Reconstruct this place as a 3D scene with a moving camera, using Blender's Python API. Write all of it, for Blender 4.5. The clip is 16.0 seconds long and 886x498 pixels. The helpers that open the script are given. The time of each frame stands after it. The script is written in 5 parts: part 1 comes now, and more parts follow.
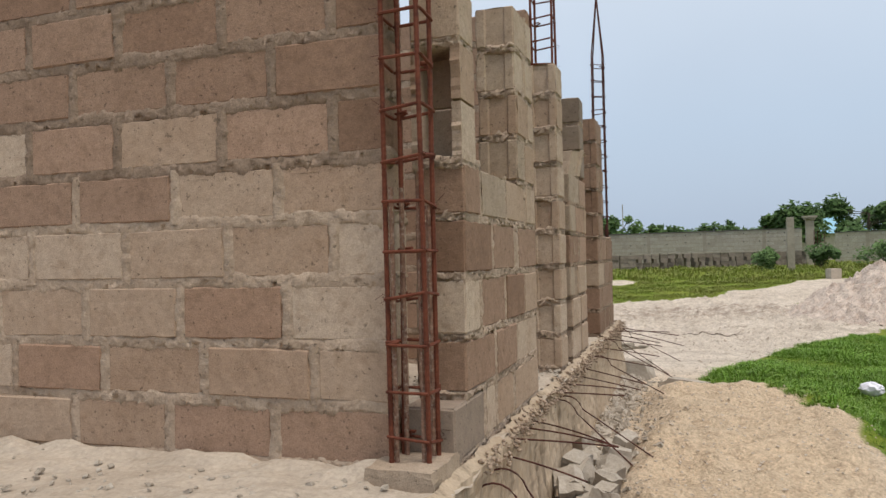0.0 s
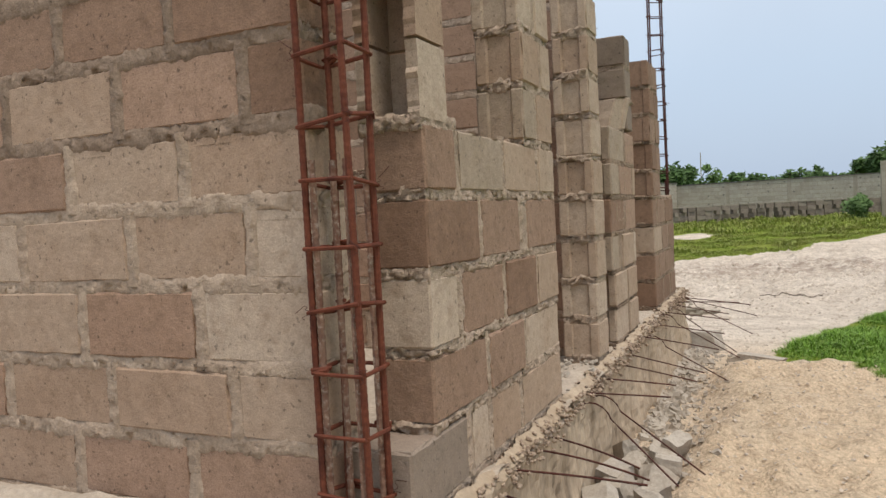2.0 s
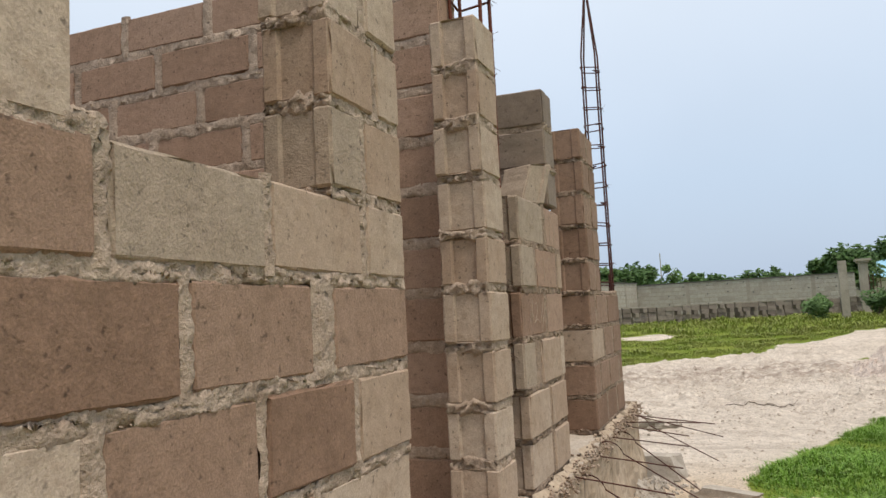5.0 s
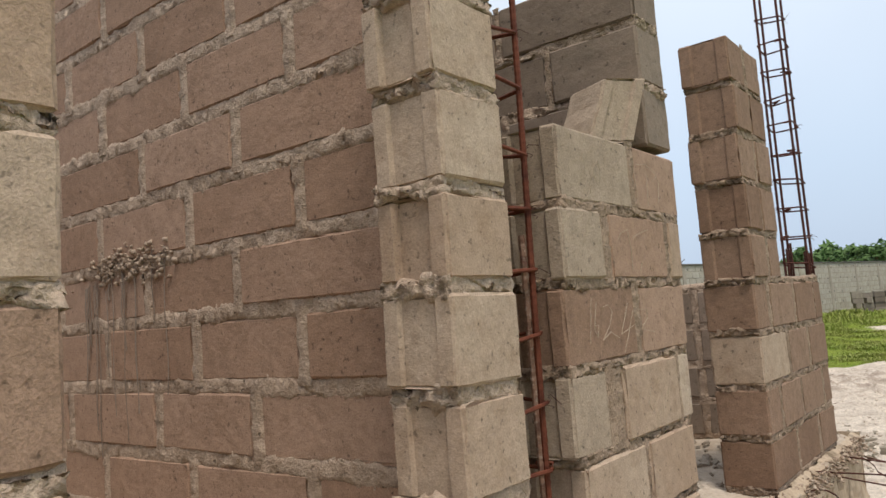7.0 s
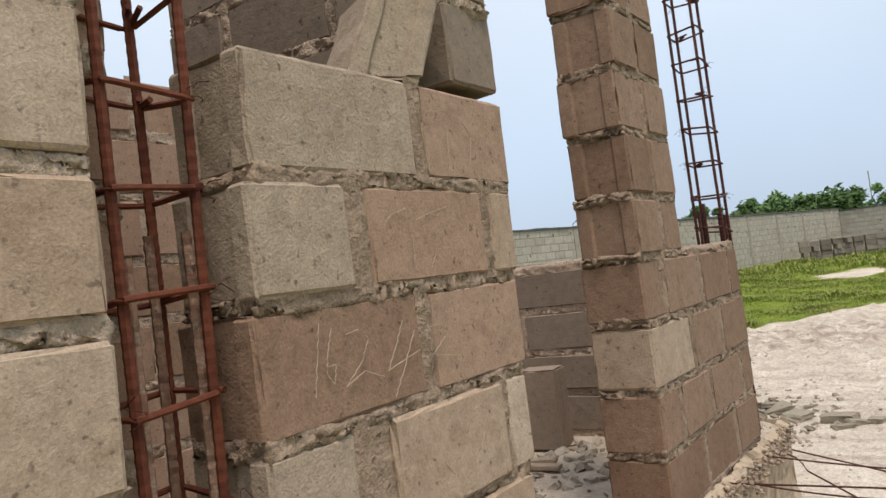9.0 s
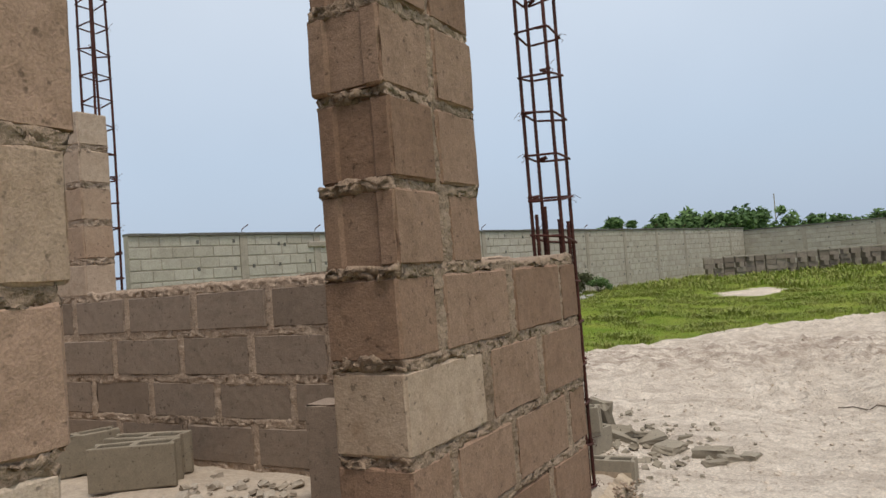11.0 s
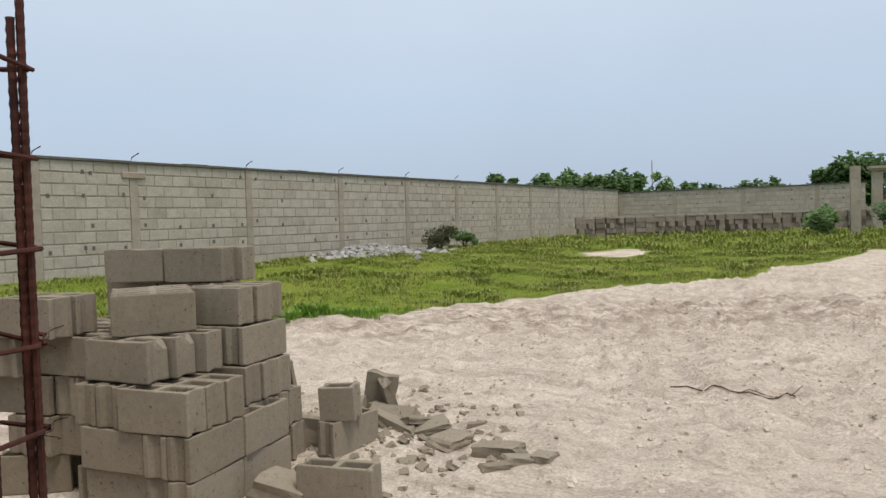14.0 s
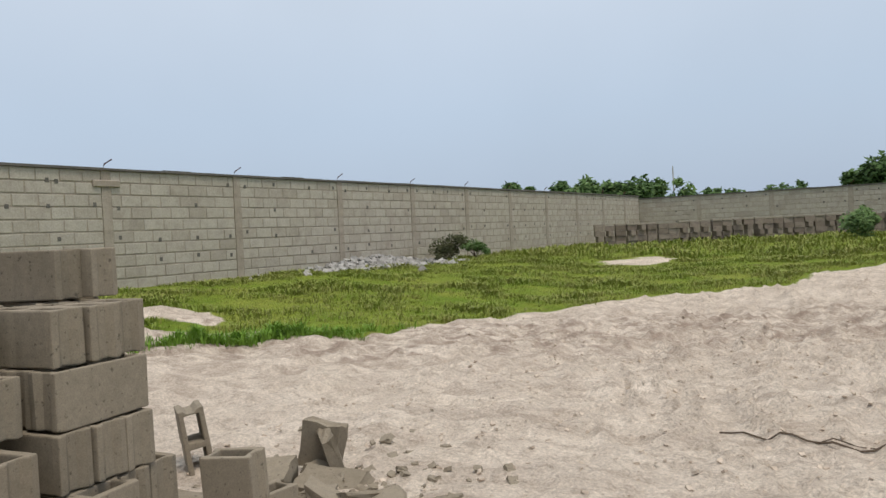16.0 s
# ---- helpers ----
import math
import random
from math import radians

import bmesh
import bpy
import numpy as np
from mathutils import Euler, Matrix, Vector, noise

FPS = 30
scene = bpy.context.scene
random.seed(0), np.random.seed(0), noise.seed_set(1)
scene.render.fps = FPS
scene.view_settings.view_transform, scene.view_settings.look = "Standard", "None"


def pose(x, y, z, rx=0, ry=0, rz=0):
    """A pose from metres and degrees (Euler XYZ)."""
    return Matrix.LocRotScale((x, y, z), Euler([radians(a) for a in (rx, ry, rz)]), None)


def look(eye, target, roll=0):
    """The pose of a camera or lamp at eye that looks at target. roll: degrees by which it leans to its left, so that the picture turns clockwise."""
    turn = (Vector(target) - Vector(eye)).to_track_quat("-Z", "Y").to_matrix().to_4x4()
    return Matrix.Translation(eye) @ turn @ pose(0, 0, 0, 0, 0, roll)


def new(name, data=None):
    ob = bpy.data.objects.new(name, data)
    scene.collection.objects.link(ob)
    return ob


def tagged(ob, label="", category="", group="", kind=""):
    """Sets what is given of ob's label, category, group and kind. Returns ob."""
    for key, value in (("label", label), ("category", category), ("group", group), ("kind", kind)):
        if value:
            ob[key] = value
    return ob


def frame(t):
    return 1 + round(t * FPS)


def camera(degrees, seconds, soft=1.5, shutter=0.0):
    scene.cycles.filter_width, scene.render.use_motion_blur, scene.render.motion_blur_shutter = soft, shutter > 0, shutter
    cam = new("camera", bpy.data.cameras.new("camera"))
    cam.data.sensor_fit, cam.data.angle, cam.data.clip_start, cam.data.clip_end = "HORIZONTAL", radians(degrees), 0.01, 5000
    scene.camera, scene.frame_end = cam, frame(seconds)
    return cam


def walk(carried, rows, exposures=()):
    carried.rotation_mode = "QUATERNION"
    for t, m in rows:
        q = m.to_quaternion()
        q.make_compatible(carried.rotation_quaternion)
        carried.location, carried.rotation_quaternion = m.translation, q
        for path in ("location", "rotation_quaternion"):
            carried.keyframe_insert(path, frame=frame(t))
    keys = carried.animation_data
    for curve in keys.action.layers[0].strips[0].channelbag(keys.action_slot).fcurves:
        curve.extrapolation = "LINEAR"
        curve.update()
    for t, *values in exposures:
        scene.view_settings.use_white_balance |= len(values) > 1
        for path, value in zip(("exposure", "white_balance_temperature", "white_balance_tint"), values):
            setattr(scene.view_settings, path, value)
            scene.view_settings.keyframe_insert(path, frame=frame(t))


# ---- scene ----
EXPOSURES = [(0.0, -0.02), (1.0, 0.03), (3.0, 0.13), (5.0, 0.13), (7.5, 0.24), (9.0, 0.22), (9.5, 0.10), (12.0, -0.08), (14.0, -0.02), (14.5, 0.02), (15.0, -0.10), (16.0, -0.10)]
cam = camera(61.9, 16.0)
PATH = [
    (0, (-0.047, 0.350, 1.657), (-0.683, 2.246, 1.681), -1.4),
    (0.5, (-0.058, 0.592, 1.696), (-0.608, 2.513, 1.601), -2.2),
    (1, (-0.026, 0.773, 1.767), (-0.504, 2.709, 1.618), -5.5),
    (1.5, (0.072, 0.984, 1.780), (-0.558, 2.879, 1.661), -3.0),
    (2, (0.060, 1.217, 1.757), (-0.765, 3.037, 1.669), -3.0),
    (2.5, (0.070, 1.446, 1.813), (-0.560, 3.345, 1.825), -3.5),
    (3, (0.122, 1.634, 1.775), (-0.541, 3.519, 1.705), -2.8),
    (3.5, (0.122, 1.852, 1.838), (-0.672, 3.687, 1.768), -4.7),
    (4, (0.110, 2.093, 1.850), (-0.649, 3.943, 1.837), -5.5),
    (4.5, (0.131, 2.296, 1.808), (-0.748, 4.093, 1.799), -3.0),
    (5, (0.037, 2.652, 1.722), (-0.688, 4.508, 1.899), -2.9),
    (5.2, (0.023, 2.787, 1.737), (-0.595, 4.679, 1.933), -3.7),
    (7.3, (0.108, 4.533, 1.754), (-1.186, 6.050, 1.908), -4.0),
    (7.5, (0.110, 4.624, 1.755), (-1.195, 6.134, 1.873), -4.0),
    (8, (0.043, 4.901, 1.760), (-1.150, 6.502, 1.880), -3.1),
    (8.5, (0.061, 5.168, 1.772), (-1.063, 6.818, 1.888), -5.2),
    (9, (0.078, 5.379, 1.833), (-1.083, 7.005, 1.922), -7.3),
    (9.5, (0.005, 5.655, 1.814), (-0.999, 7.384, 1.857), -5.2),
    (9.7, (0.004, 5.739, 1.830), (-0.952, 7.495, 1.872), -4.7),
    (11.8, (0.190, 7.016, 1.764), (-0.817, 8.743, 1.842), -4.2),
    (12, (0.175, 7.173, 1.730), (-0.817, 8.908, 1.806), -3.7),
    (12.5, (0.214, 7.585, 1.741), (-0.460, 9.467, 1.799), -3.0),
    (13, (0.280, 7.870, 1.700), (-0.591, 9.663, 1.862), -3.5),
    (13.5, (0.249, 8.244, 1.624), (-0.516, 10.092, 1.623), -0.2),
    (14, (0.278, 8.582, 1.585), (-0.453, 10.442, 1.512), -1.7),
    (14.5, (0.265, 8.928, 1.552), (-0.569, 10.746, 1.563), -1.0),
    (15, (0.203, 9.366, 1.487), (-0.449, 11.256, 1.522), -0.8),
    (15.5, (0.092, 9.799, 1.459), (-0.805, 11.587, 1.453), -1.5),
    (16, (0.004, 10.227, 1.442), (-0.776, 12.068, 1.406), -2.7),
]
walk(cam, [(t, look(eye, target, roll)) for t, eye, target, roll in PATH], EXPOSURES)

# ---- world, sun, exposure ----
SUN_EL, SUN_AZ = 68.0, 122.0     # degrees: height; clockwise from +Y towards +X
world = bpy.data.worlds.new("overcast_sky")
scene.world = world
world.use_nodes = True
wn, wl = world.node_tree.nodes, world.node_tree.links
sky = wn.new("ShaderNodeTexSky")
sky.sky_type, sky.sun_disc = "NISHITA", False
sky.sun_elevation, sky.sun_rotation = radians(SUN_EL), radians(SUN_AZ)
sky.air_density, sky.dust_density, sky.ozone_density = 1.0, 4.0, 1.5
geo = wn.new("ShaderNodeTexCoord")
sep = wn.new("ShaderNodeSeparateXYZ")
wl.new(geo.outputs["Generated"], sep.inputs[0])
veil = wn.new("ShaderNodeValToRGB")          # cloud veil: bluish at the horizon, whiter above
veil.color_ramp.elements[0].position, veil.color_ramp.elements[0].color = 0.0, (0.43, 0.52, 0.66, 1)
veil.color_ramp.elements[1].position, veil.color_ramp.elements[1].color = 0.55, (0.75, 0.80, 0.86, 1)
mid = veil.color_ramp.elements.new(0.16)
mid.color = (0.50, 0.60, 0.73, 1)
wl.new(sep.outputs["Z"], veil.inputs[0])
cloud = wn.new("ShaderNodeTexNoise")
cloud.inputs["Scale"].default_value, cloud.inputs["Detail"].default_value = 2.2, 4
wl.new(geo.outputs["Generated"], cloud.inputs["Vector"])
cl = wn.new("ShaderNodeMapRange")
cl.inputs["To Min"].default_value, cl.inputs["To Max"].default_value = 0.90, 1.10
wl.new(cloud.outputs["Fac"], cl.inputs["Value"])
mul = wn.new("ShaderNodeVectorMath")
mul.operation = "SCALE"
wl.new(veil.outputs["Color"], mul.inputs[0])
wl.new(cl.outputs["Result"], mul.inputs["Scale"])
bg1, bg2, add = wn["Background"], wn.new("ShaderNodeBackground"), wn.new("ShaderNodeAddShader")
bg1.inputs["Strength"].default_value = 0.02
wl.new(sky.outputs[0], bg1.inputs["Color"])
bg2.inputs["Strength"].default_value = 1.0
wl.new(mul.outputs[0], bg2.inputs["Color"])
wl.new(bg1.outputs[0], add.inputs[0])
wl.new(bg2.outputs[0], add.inputs[1])
wl.new(add.outputs[0], wn["World Output"].inputs["Surface"])
sun = new("sun", bpy.data.lights.new("sun", "SUN"))
sun.data.energy, sun.data.angle, sun.data.color = 2.2, radians(14), (1.0, 0.91, 0.80)
az, el = radians(SUN_AZ), radians(SUN_EL)
sun.matrix_world = look((0, 0, 30), Vector((0, 0, 30)) - 10 * Vector((math.sin(az) * math.cos(el), math.cos(az) * math.cos(el), math.sin(el))))
scene.view_settings.exposure = 0.0

# ---- materials ----


def shader(name, colours, rough=0.9, scale=3.0, grain=90.0, bump=0.3, depth=0.004, per_object=0.0, per_island=0.0, stain=0.35, stain_colour=None, metal=0.0, pits=0.0, stretch=None, speckle=0.30):
    """A procedural surface: colours mixed by a large noise, a per-piece choice, stains, fine grain and relief."""
    m = bpy.data.materials.new(name)
    m.use_nodes = True
    n, l = m.node_tree.nodes, m.node_tree.links
    b = n["Principled BSDF"]
    b.inputs["Roughness"].default_value, b.inputs["Metallic"].default_value = rough, metal
    b.inputs["Specular IOR Level"].default_value = 0.25
    g = n.new("ShaderNodeNewGeometry")
    pos = g.outputs["Position"]
    if stretch:
        mp = n.new("ShaderNodeMapping")
        mp.inputs["Scale"].default_value = stretch
        l.new(pos, mp.inputs["Vector"])
        pos = mp.outputs[0]

    def noise_at(s, detail=5.0, rg=0.6):
        t = n.new("ShaderNodeTexNoise")
        t.inputs["Scale"].default_value, t.inputs["Detail"].default_value, t.inputs["Roughness"].default_value = s, detail, rg
        l.new(pos, t.inputs["Vector"])
        return t.outputs["Fac"]

    def math_node(op, a, c):
        t = n.new("ShaderNodeMath")
        t.operation = op
        for k, v in enumerate((a, c)):
            if isinstance(v, (int, float)):
                t.inputs[k].default_value = v
            else:
                l.new(v, t.inputs[k])
        return t.outputs[0]

    big = noise_at(scale, 4)
    ramp = n.new("ShaderNodeValToRGB")
    els = ramp.color_ramp.elements
    for k, c in enumerate(colours):
        e = els[k] if k < 2 else els.new(0.5)
        e.color = (*c, 1)
    for k, e in enumerate(els):
        e.position = 0.0
    for k in range(len(colours)):
        els[k].position = k / max(1, len(colours) - 1)
    if per_object or per_island:
        if per_object:
            rnd = n.new("ShaderNodeObjectInfo").outputs["Random"]
        else:
            rnd = g.outputs["Random Per Island"]
        amt = per_object or per_island
        fac = math_node("ADD", math_node("MULTIPLY", rnd, amt), math_node("MULTIPLY", big, 1.0 - amt))
    else:
        fac = math_node("ADD", math_node("MULTIPLY", math_node("SUBTRACT", big, 0.5), 2.0), 0.5)
    l.new(fac, ramp.inputs[0])
    col = ramp.outputs[0]
    mixed = n.new("ShaderNodeMix")
    mixed.data_type = "RGBA"
    st = n.new("ShaderNodeMapRange")
    st.inputs["From Min"].default_value, st.inputs["From Max"].default_value = 0.52, 0.72
    st.inputs["To Max"].default_value = stain
    l.new(noise_at(scale * 4.3, 6, 0.65), st.inputs["Value"])
    l.new(st.outputs[0], mixed.inputs["Factor"])
    l.new(col, mixed.inputs["A"])
    sc = stain_colour or tuple(0.6 * v for v in colours[0])
    mixed.inputs["B"].default_value = (*sc, 1)
    fine = noise_at(grain, 3, 0.7)
    tint = n.new("ShaderNodeMapRange")
    tint.inputs["From Min"].default_value, tint.inputs["From Max"].default_value = 0.25, 0.75
    tint.inputs["To Min"].default_value, tint.inputs["To Max"].default_value = 1.0 - speckle, 1.0 + speckle
    blotch = noise_at(grain * 0.16, 5, 0.7)
    l.new(math_node("ADD", math_node("MULTIPLY", fine, 0.6), math_node("MULTIPLY", blotch, 0.4)), tint.inputs["Value"])
    tone = tint.outputs[0]
    if pits:
        dark = n.new("ShaderNodeMapRange")
        dark.inputs["From Min"].default_value, dark.inputs["From Max"].default_value = 0.26, 0.36
        dark.inputs["To Min"].default_value = 0.50
        l.new(noise_at(grain * 0.30, 2, 0.5), dark.inputs["Value"])
        tone = math_node("MULTIPLY", tone, dark.outputs[0])
    sm = n.new("ShaderNodeVectorMath")
    sm.operation = "SCALE"
    l.new(mixed.outputs["Result"], sm.inputs[0])
    l.new(tone, sm.inputs["Scale"])
    l.new(sm.outputs[0], b.inputs["Base Color"])
    hgt = math_node("ADD", math_node("MULTIPLY", fine, 0.6), math_node("MULTIPLY", noise_at(grain * 0.22, 4, 0.6), 1.0))
    if pits:
        hgt = math_node("ADD", hgt, math_node("MULTIPLY", dark.outputs[0], 2.0 * pits))
    bp = n.new("ShaderNodeBump")
    bp.inputs["Strength"].default_value, bp.inputs["Distance"].default_value = bump, depth
    l.new(hgt, bp.inputs["Height"])
    l.new(bp.outputs[0], b.inputs["Normal"])
    return m


BLOCK = shader("sandcrete_block", [(0.245, 0.158, 0.104), (0.305, 0.204, 0.138), (0.35, 0.243, 0.17), (0.395, 0.293, 0.214), (0.465, 0.368, 0.283)], scale=3.0, grain=170, bump=0.6, depth=0.005, per_object=0.5, stain=0.5, stain_colour=(0.25, 0.165, 0.105), pits=0.12, speckle=0.40)
# Brown block lightened against shade on cross and inner walls; plain tan elsewhere.
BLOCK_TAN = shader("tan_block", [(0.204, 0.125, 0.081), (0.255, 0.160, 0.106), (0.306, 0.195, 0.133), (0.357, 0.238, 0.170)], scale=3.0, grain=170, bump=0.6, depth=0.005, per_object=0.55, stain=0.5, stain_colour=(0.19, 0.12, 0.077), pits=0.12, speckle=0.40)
BLOCK_BROWN = shader("brown_block", [(0.148, 0.085, 0.053), (0.192, 0.114, 0.073), (0.237, 0.146, 0.098), (0.301, 0.198, 0.139)], scale=3.0, grain=170, bump=0.65, depth=0.005, per_object=0.55, stain=0.5, stain_colour=(0.145, 0.09, 0.056), pits=0.2, speckle=0.45)
# Grey block, shade put into its colour; stub and rear walls, standing block.
BLOCK_GREY_SHADED = shader("grey_shaded_block", [(0.165, 0.122, 0.09), (0.215, 0.165, 0.125), (0.265, 0.205, 0.16)], scale=2.5, grain=150, bump=0.6, depth=0.004, per_object=0.6, stain=0.35, stain_colour=(0.11, 0.088, 0.068), pits=0.3)
BLOCK_GREY = shader("rough_grey_block", [(0.32, 0.245, 0.178), (0.395, 0.31, 0.234)], scale=3, grain=160, bump=0.8, depth=0.006, stain=0.35, stain_colour=(0.24, 0.185, 0.138), pits=0.12, speckle=0.42)
MORTAR = shader("mortar", [(0.25, 0.178, 0.125), (0.34, 0.25, 0.182), (0.43, 0.33, 0.25)], scale=6, grain=105, bump=0.9, depth=0.014, stain=0.45, stain_colour=(0.20, 0.145, 0.104), pits=0.4, speckle=0.45)
MORTAR_PALE = shader("pale_mortar", [(0.27, 0.195, 0.137), (0.34, 0.252, 0.183), (0.42, 0.325, 0.245)], scale=2.5, grain=105, bump=0.7, depth=0.010, stain=0.55, stain_colour=(0.235, 0.168, 0.118), pits=0.25, speckle=0.36)
MORTAR_MID = shader("brown_mortar", [(0.19, 0.13, 0.087), (0.255, 0.18, 0.125), (0.33, 0.242, 0.175)], scale=6, grain=105, bump=0.9, depth=0.014, stain=0.5, stain_colour=(0.15, 0.104, 0.07), pits=0.5, speckle=0.5)
MORTAR_DARK = shader("dark_mortar", [(0.145, 0.099, 0.068), (0.20, 0.141, 0.10), (0.265, 0.194, 0.142)], scale=2.5, grain=105, bump=0.7, depth=0.010, stain=0.5, stain_colour=(0.13, 0.09, 0.062), pits=0.25, speckle=0.4)
NEW_BLOCK = shader("new_hollow_block", [(0.178, 0.149, 0.108), (0.22, 0.187, 0.139), (0.268, 0.23, 0.175)], scale=3, grain=150, bump=0.35, depth=0.003, per_object=0.6, stain=0.2, stain_colour=(0.19, 0.16, 0.13), pits=0.2)
OLD_BLOCK = shader("weathered_block", [(0.12, 0.092, 0.072), (0.20, 0.16, 0.13), (0.29, 0.245, 0.20)], scale=1.5, grain=40, per_object=0.7, stain=0.5, stain_colour=(0.05, 0.045, 0.04))
PERIM = shader("boundary_block", [(0.29, 0.255, 0.205), (0.36, 0.325, 0.27), (0.42, 0.39, 0.33)], scale=0.5, grain=30, bump=0.8, depth=0.012, per_object=0.5, stain=0.5, stain_colour=(0.27, 0.235, 0.19))
PERIM_ISLAND = shader("boundary_block_far", [(0.29, 0.25, 0.20), (0.36, 0.32, 0.265), (0.42, 0.385, 0.325)], scale=0.5, grain=30, bump=0.8, depth=0.012, per_island=0.5, stain=0.5, stain_colour=(0.27, 0.23, 0.185))
PERIM_MORTAR = shader("boundary_mortar", [(0.29, 0.25, 0.20), (0.38, 0.34, 0.28)], scale=1.2, grain=40, bump=0.6, depth=0.01, stain=0.4)
CONCRETE = shader("cast_concrete", [(0.34, 0.26, 0.18), (0.45, 0.36, 0.265)], scale=2, grain=60, bump=0.8, depth=0.008, stain=0.9, stain_colour=(0.12, 0.085, 0.052), stretch=(1, 1, 0.18))
SLAB = shader("dusty_slab", [(0.36, 0.295, 0.23), (0.47, 0.40, 0.325)], scale=2.5, grain=45, bump=1.0, depth=0.012, stain=0.45, stain_colour=(0.30, 0.26, 0.21))
COPING = shader("dark_coping", [(0.10, 0.095, 0.085), (0.16, 0.15, 0.135)], scale=1.0, grain=30, stain=0.5)
RUST = shader("rusty_steel", [(0.055, 0.015, 0.010), (0.095, 0.027, 0.016), (0.15, 0.045, 0.024)], rough=0.75, scale=9, grain=120, bump=0.4, depth=0.002, stain=0.5, stain_colour=(0.06, 0.018, 0.011), metal=0.15)
RUST_DARK = shader("dark_rusty_steel", [(0.045, 0.016, 0.013), (0.10, 0.032, 0.022)], rough=0.7, scale=9, grain=120, bump=0.4, depth=0.002, metal=0.15)
RUST_LIME = shader("mortar_splashed_steel", [(0.08, 0.025, 0.015), (0.12, 0.045, 0.028), (0.22, 0.13, 0.09)], rough=0.8, scale=16, grain=110, bump=0.6, depth=0.004, stain=0.85, stain_colour=(0.38, 0.32, 0.26))
CHALK = shader("chalk", [(0.36, 0.285, 0.205), (0.46, 0.375, 0.285)], scale=20, grain=200)
STONE = shader("rubble_stone", [(0.23, 0.19, 0.145), (0.33, 0.28, 0.22), (0.42, 0.37, 0.31)], scale=4, grain=70, bump=0.8, depth=0.006, per_island=0.7, stain=0.3)
CLOD = shader("sand_clod", [(0.40, 0.325, 0.255), (0.50, 0.415, 0.33), (0.58, 0.49, 0.40)], scale=4, grain=70, bump=0.8, depth=0.006, per_island=0.7, stain=0.3)
WHITE_STONE = shader("pale_stone", [(0.17, 0.16, 0.145), (0.30, 0.285, 0.265), (0.42, 0.41, 0.385)], scale=2, grain=50, per_island=0.8)
PLASTER = shader("pale_wall", [(0.46, 0.40, 0.335), (0.54, 0.475, 0.405)], scale=0.8, grain=30, per_object=0.3, stain=0.35)
LEAF = shader("leaf", [(0.025, 0.055, 0.016), (0.045, 0.095, 0.026), (0.085, 0.15, 0.045)], rough=0.7, scale=0.9, grain=8, per_island=0.75, stain=0.2)
PALM = shader("leaf_light", [(0.04, 0.085, 0.02), (0.08, 0.15, 0.04), (0.13, 0.21, 0.07)], rough=0.7, scale=0.9, grain=8, per_island=0.75, stain=0.2)
PALM_LOW = shader("weed_leaf", [(0.07, 0.15, 0.02), (0.12, 0.23, 0.03), (0.20, 0.29, 0.05)], rough=0.6, scale=0.9, grain=8, per_island=0.6, stain=0.3, stain_colour=(0.20, 0.19, 0.06))
WEED = shader("dry_weed", [(0.05, 0.042, 0.028), (0.09, 0.075, 0.05), (0.07, 0.085, 0.035)], scale=2, grain=8, per_island=0.7)
GRASS = shader("grass_blade", [(0.085, 0.17, 0.017), (0.15, 0.25, 0.025), (0.21, 0.275, 0.04), (0.25, 0.255, 0.07)], rough=0.6, scale=0.55, grain=6, per_island=0.28, stain=0.6, stain_colour=(0.24, 0.20, 0.065))
GRASS_NEAR = shader("lush_grass_blade", [(0.04, 0.11, 0.010), (0.09, 0.20, 0.018), (0.17, 0.30, 0.036)], rough=0.6, scale=1.7, grain=6, per_island=0.4, stain=0.35, stain_colour=(0.14, 0.16, 0.04))
BARK = shader("bark", [(0.08, 0.06, 0.045), (0.15, 0.12, 0.09)], scale=3, grain=20)
ROOF_BLUE = shader("blue_roof_sheet", [(0.22, 0.42, 0.55), (0.28, 0.50, 0.63)], rough=0.5, scale=0.4, grain=6)
BAG = shader("white_plastic", [(0.66, 0.64, 0.70), (0.72, 0.70, 0.75)], rough=0.45, scale=6, grain=40, stain=0.1)
STICK = shader("dry_stick", [(0.07, 0.05, 0.035), (0.13, 0.10, 0.07)], scale=8, grain=60)


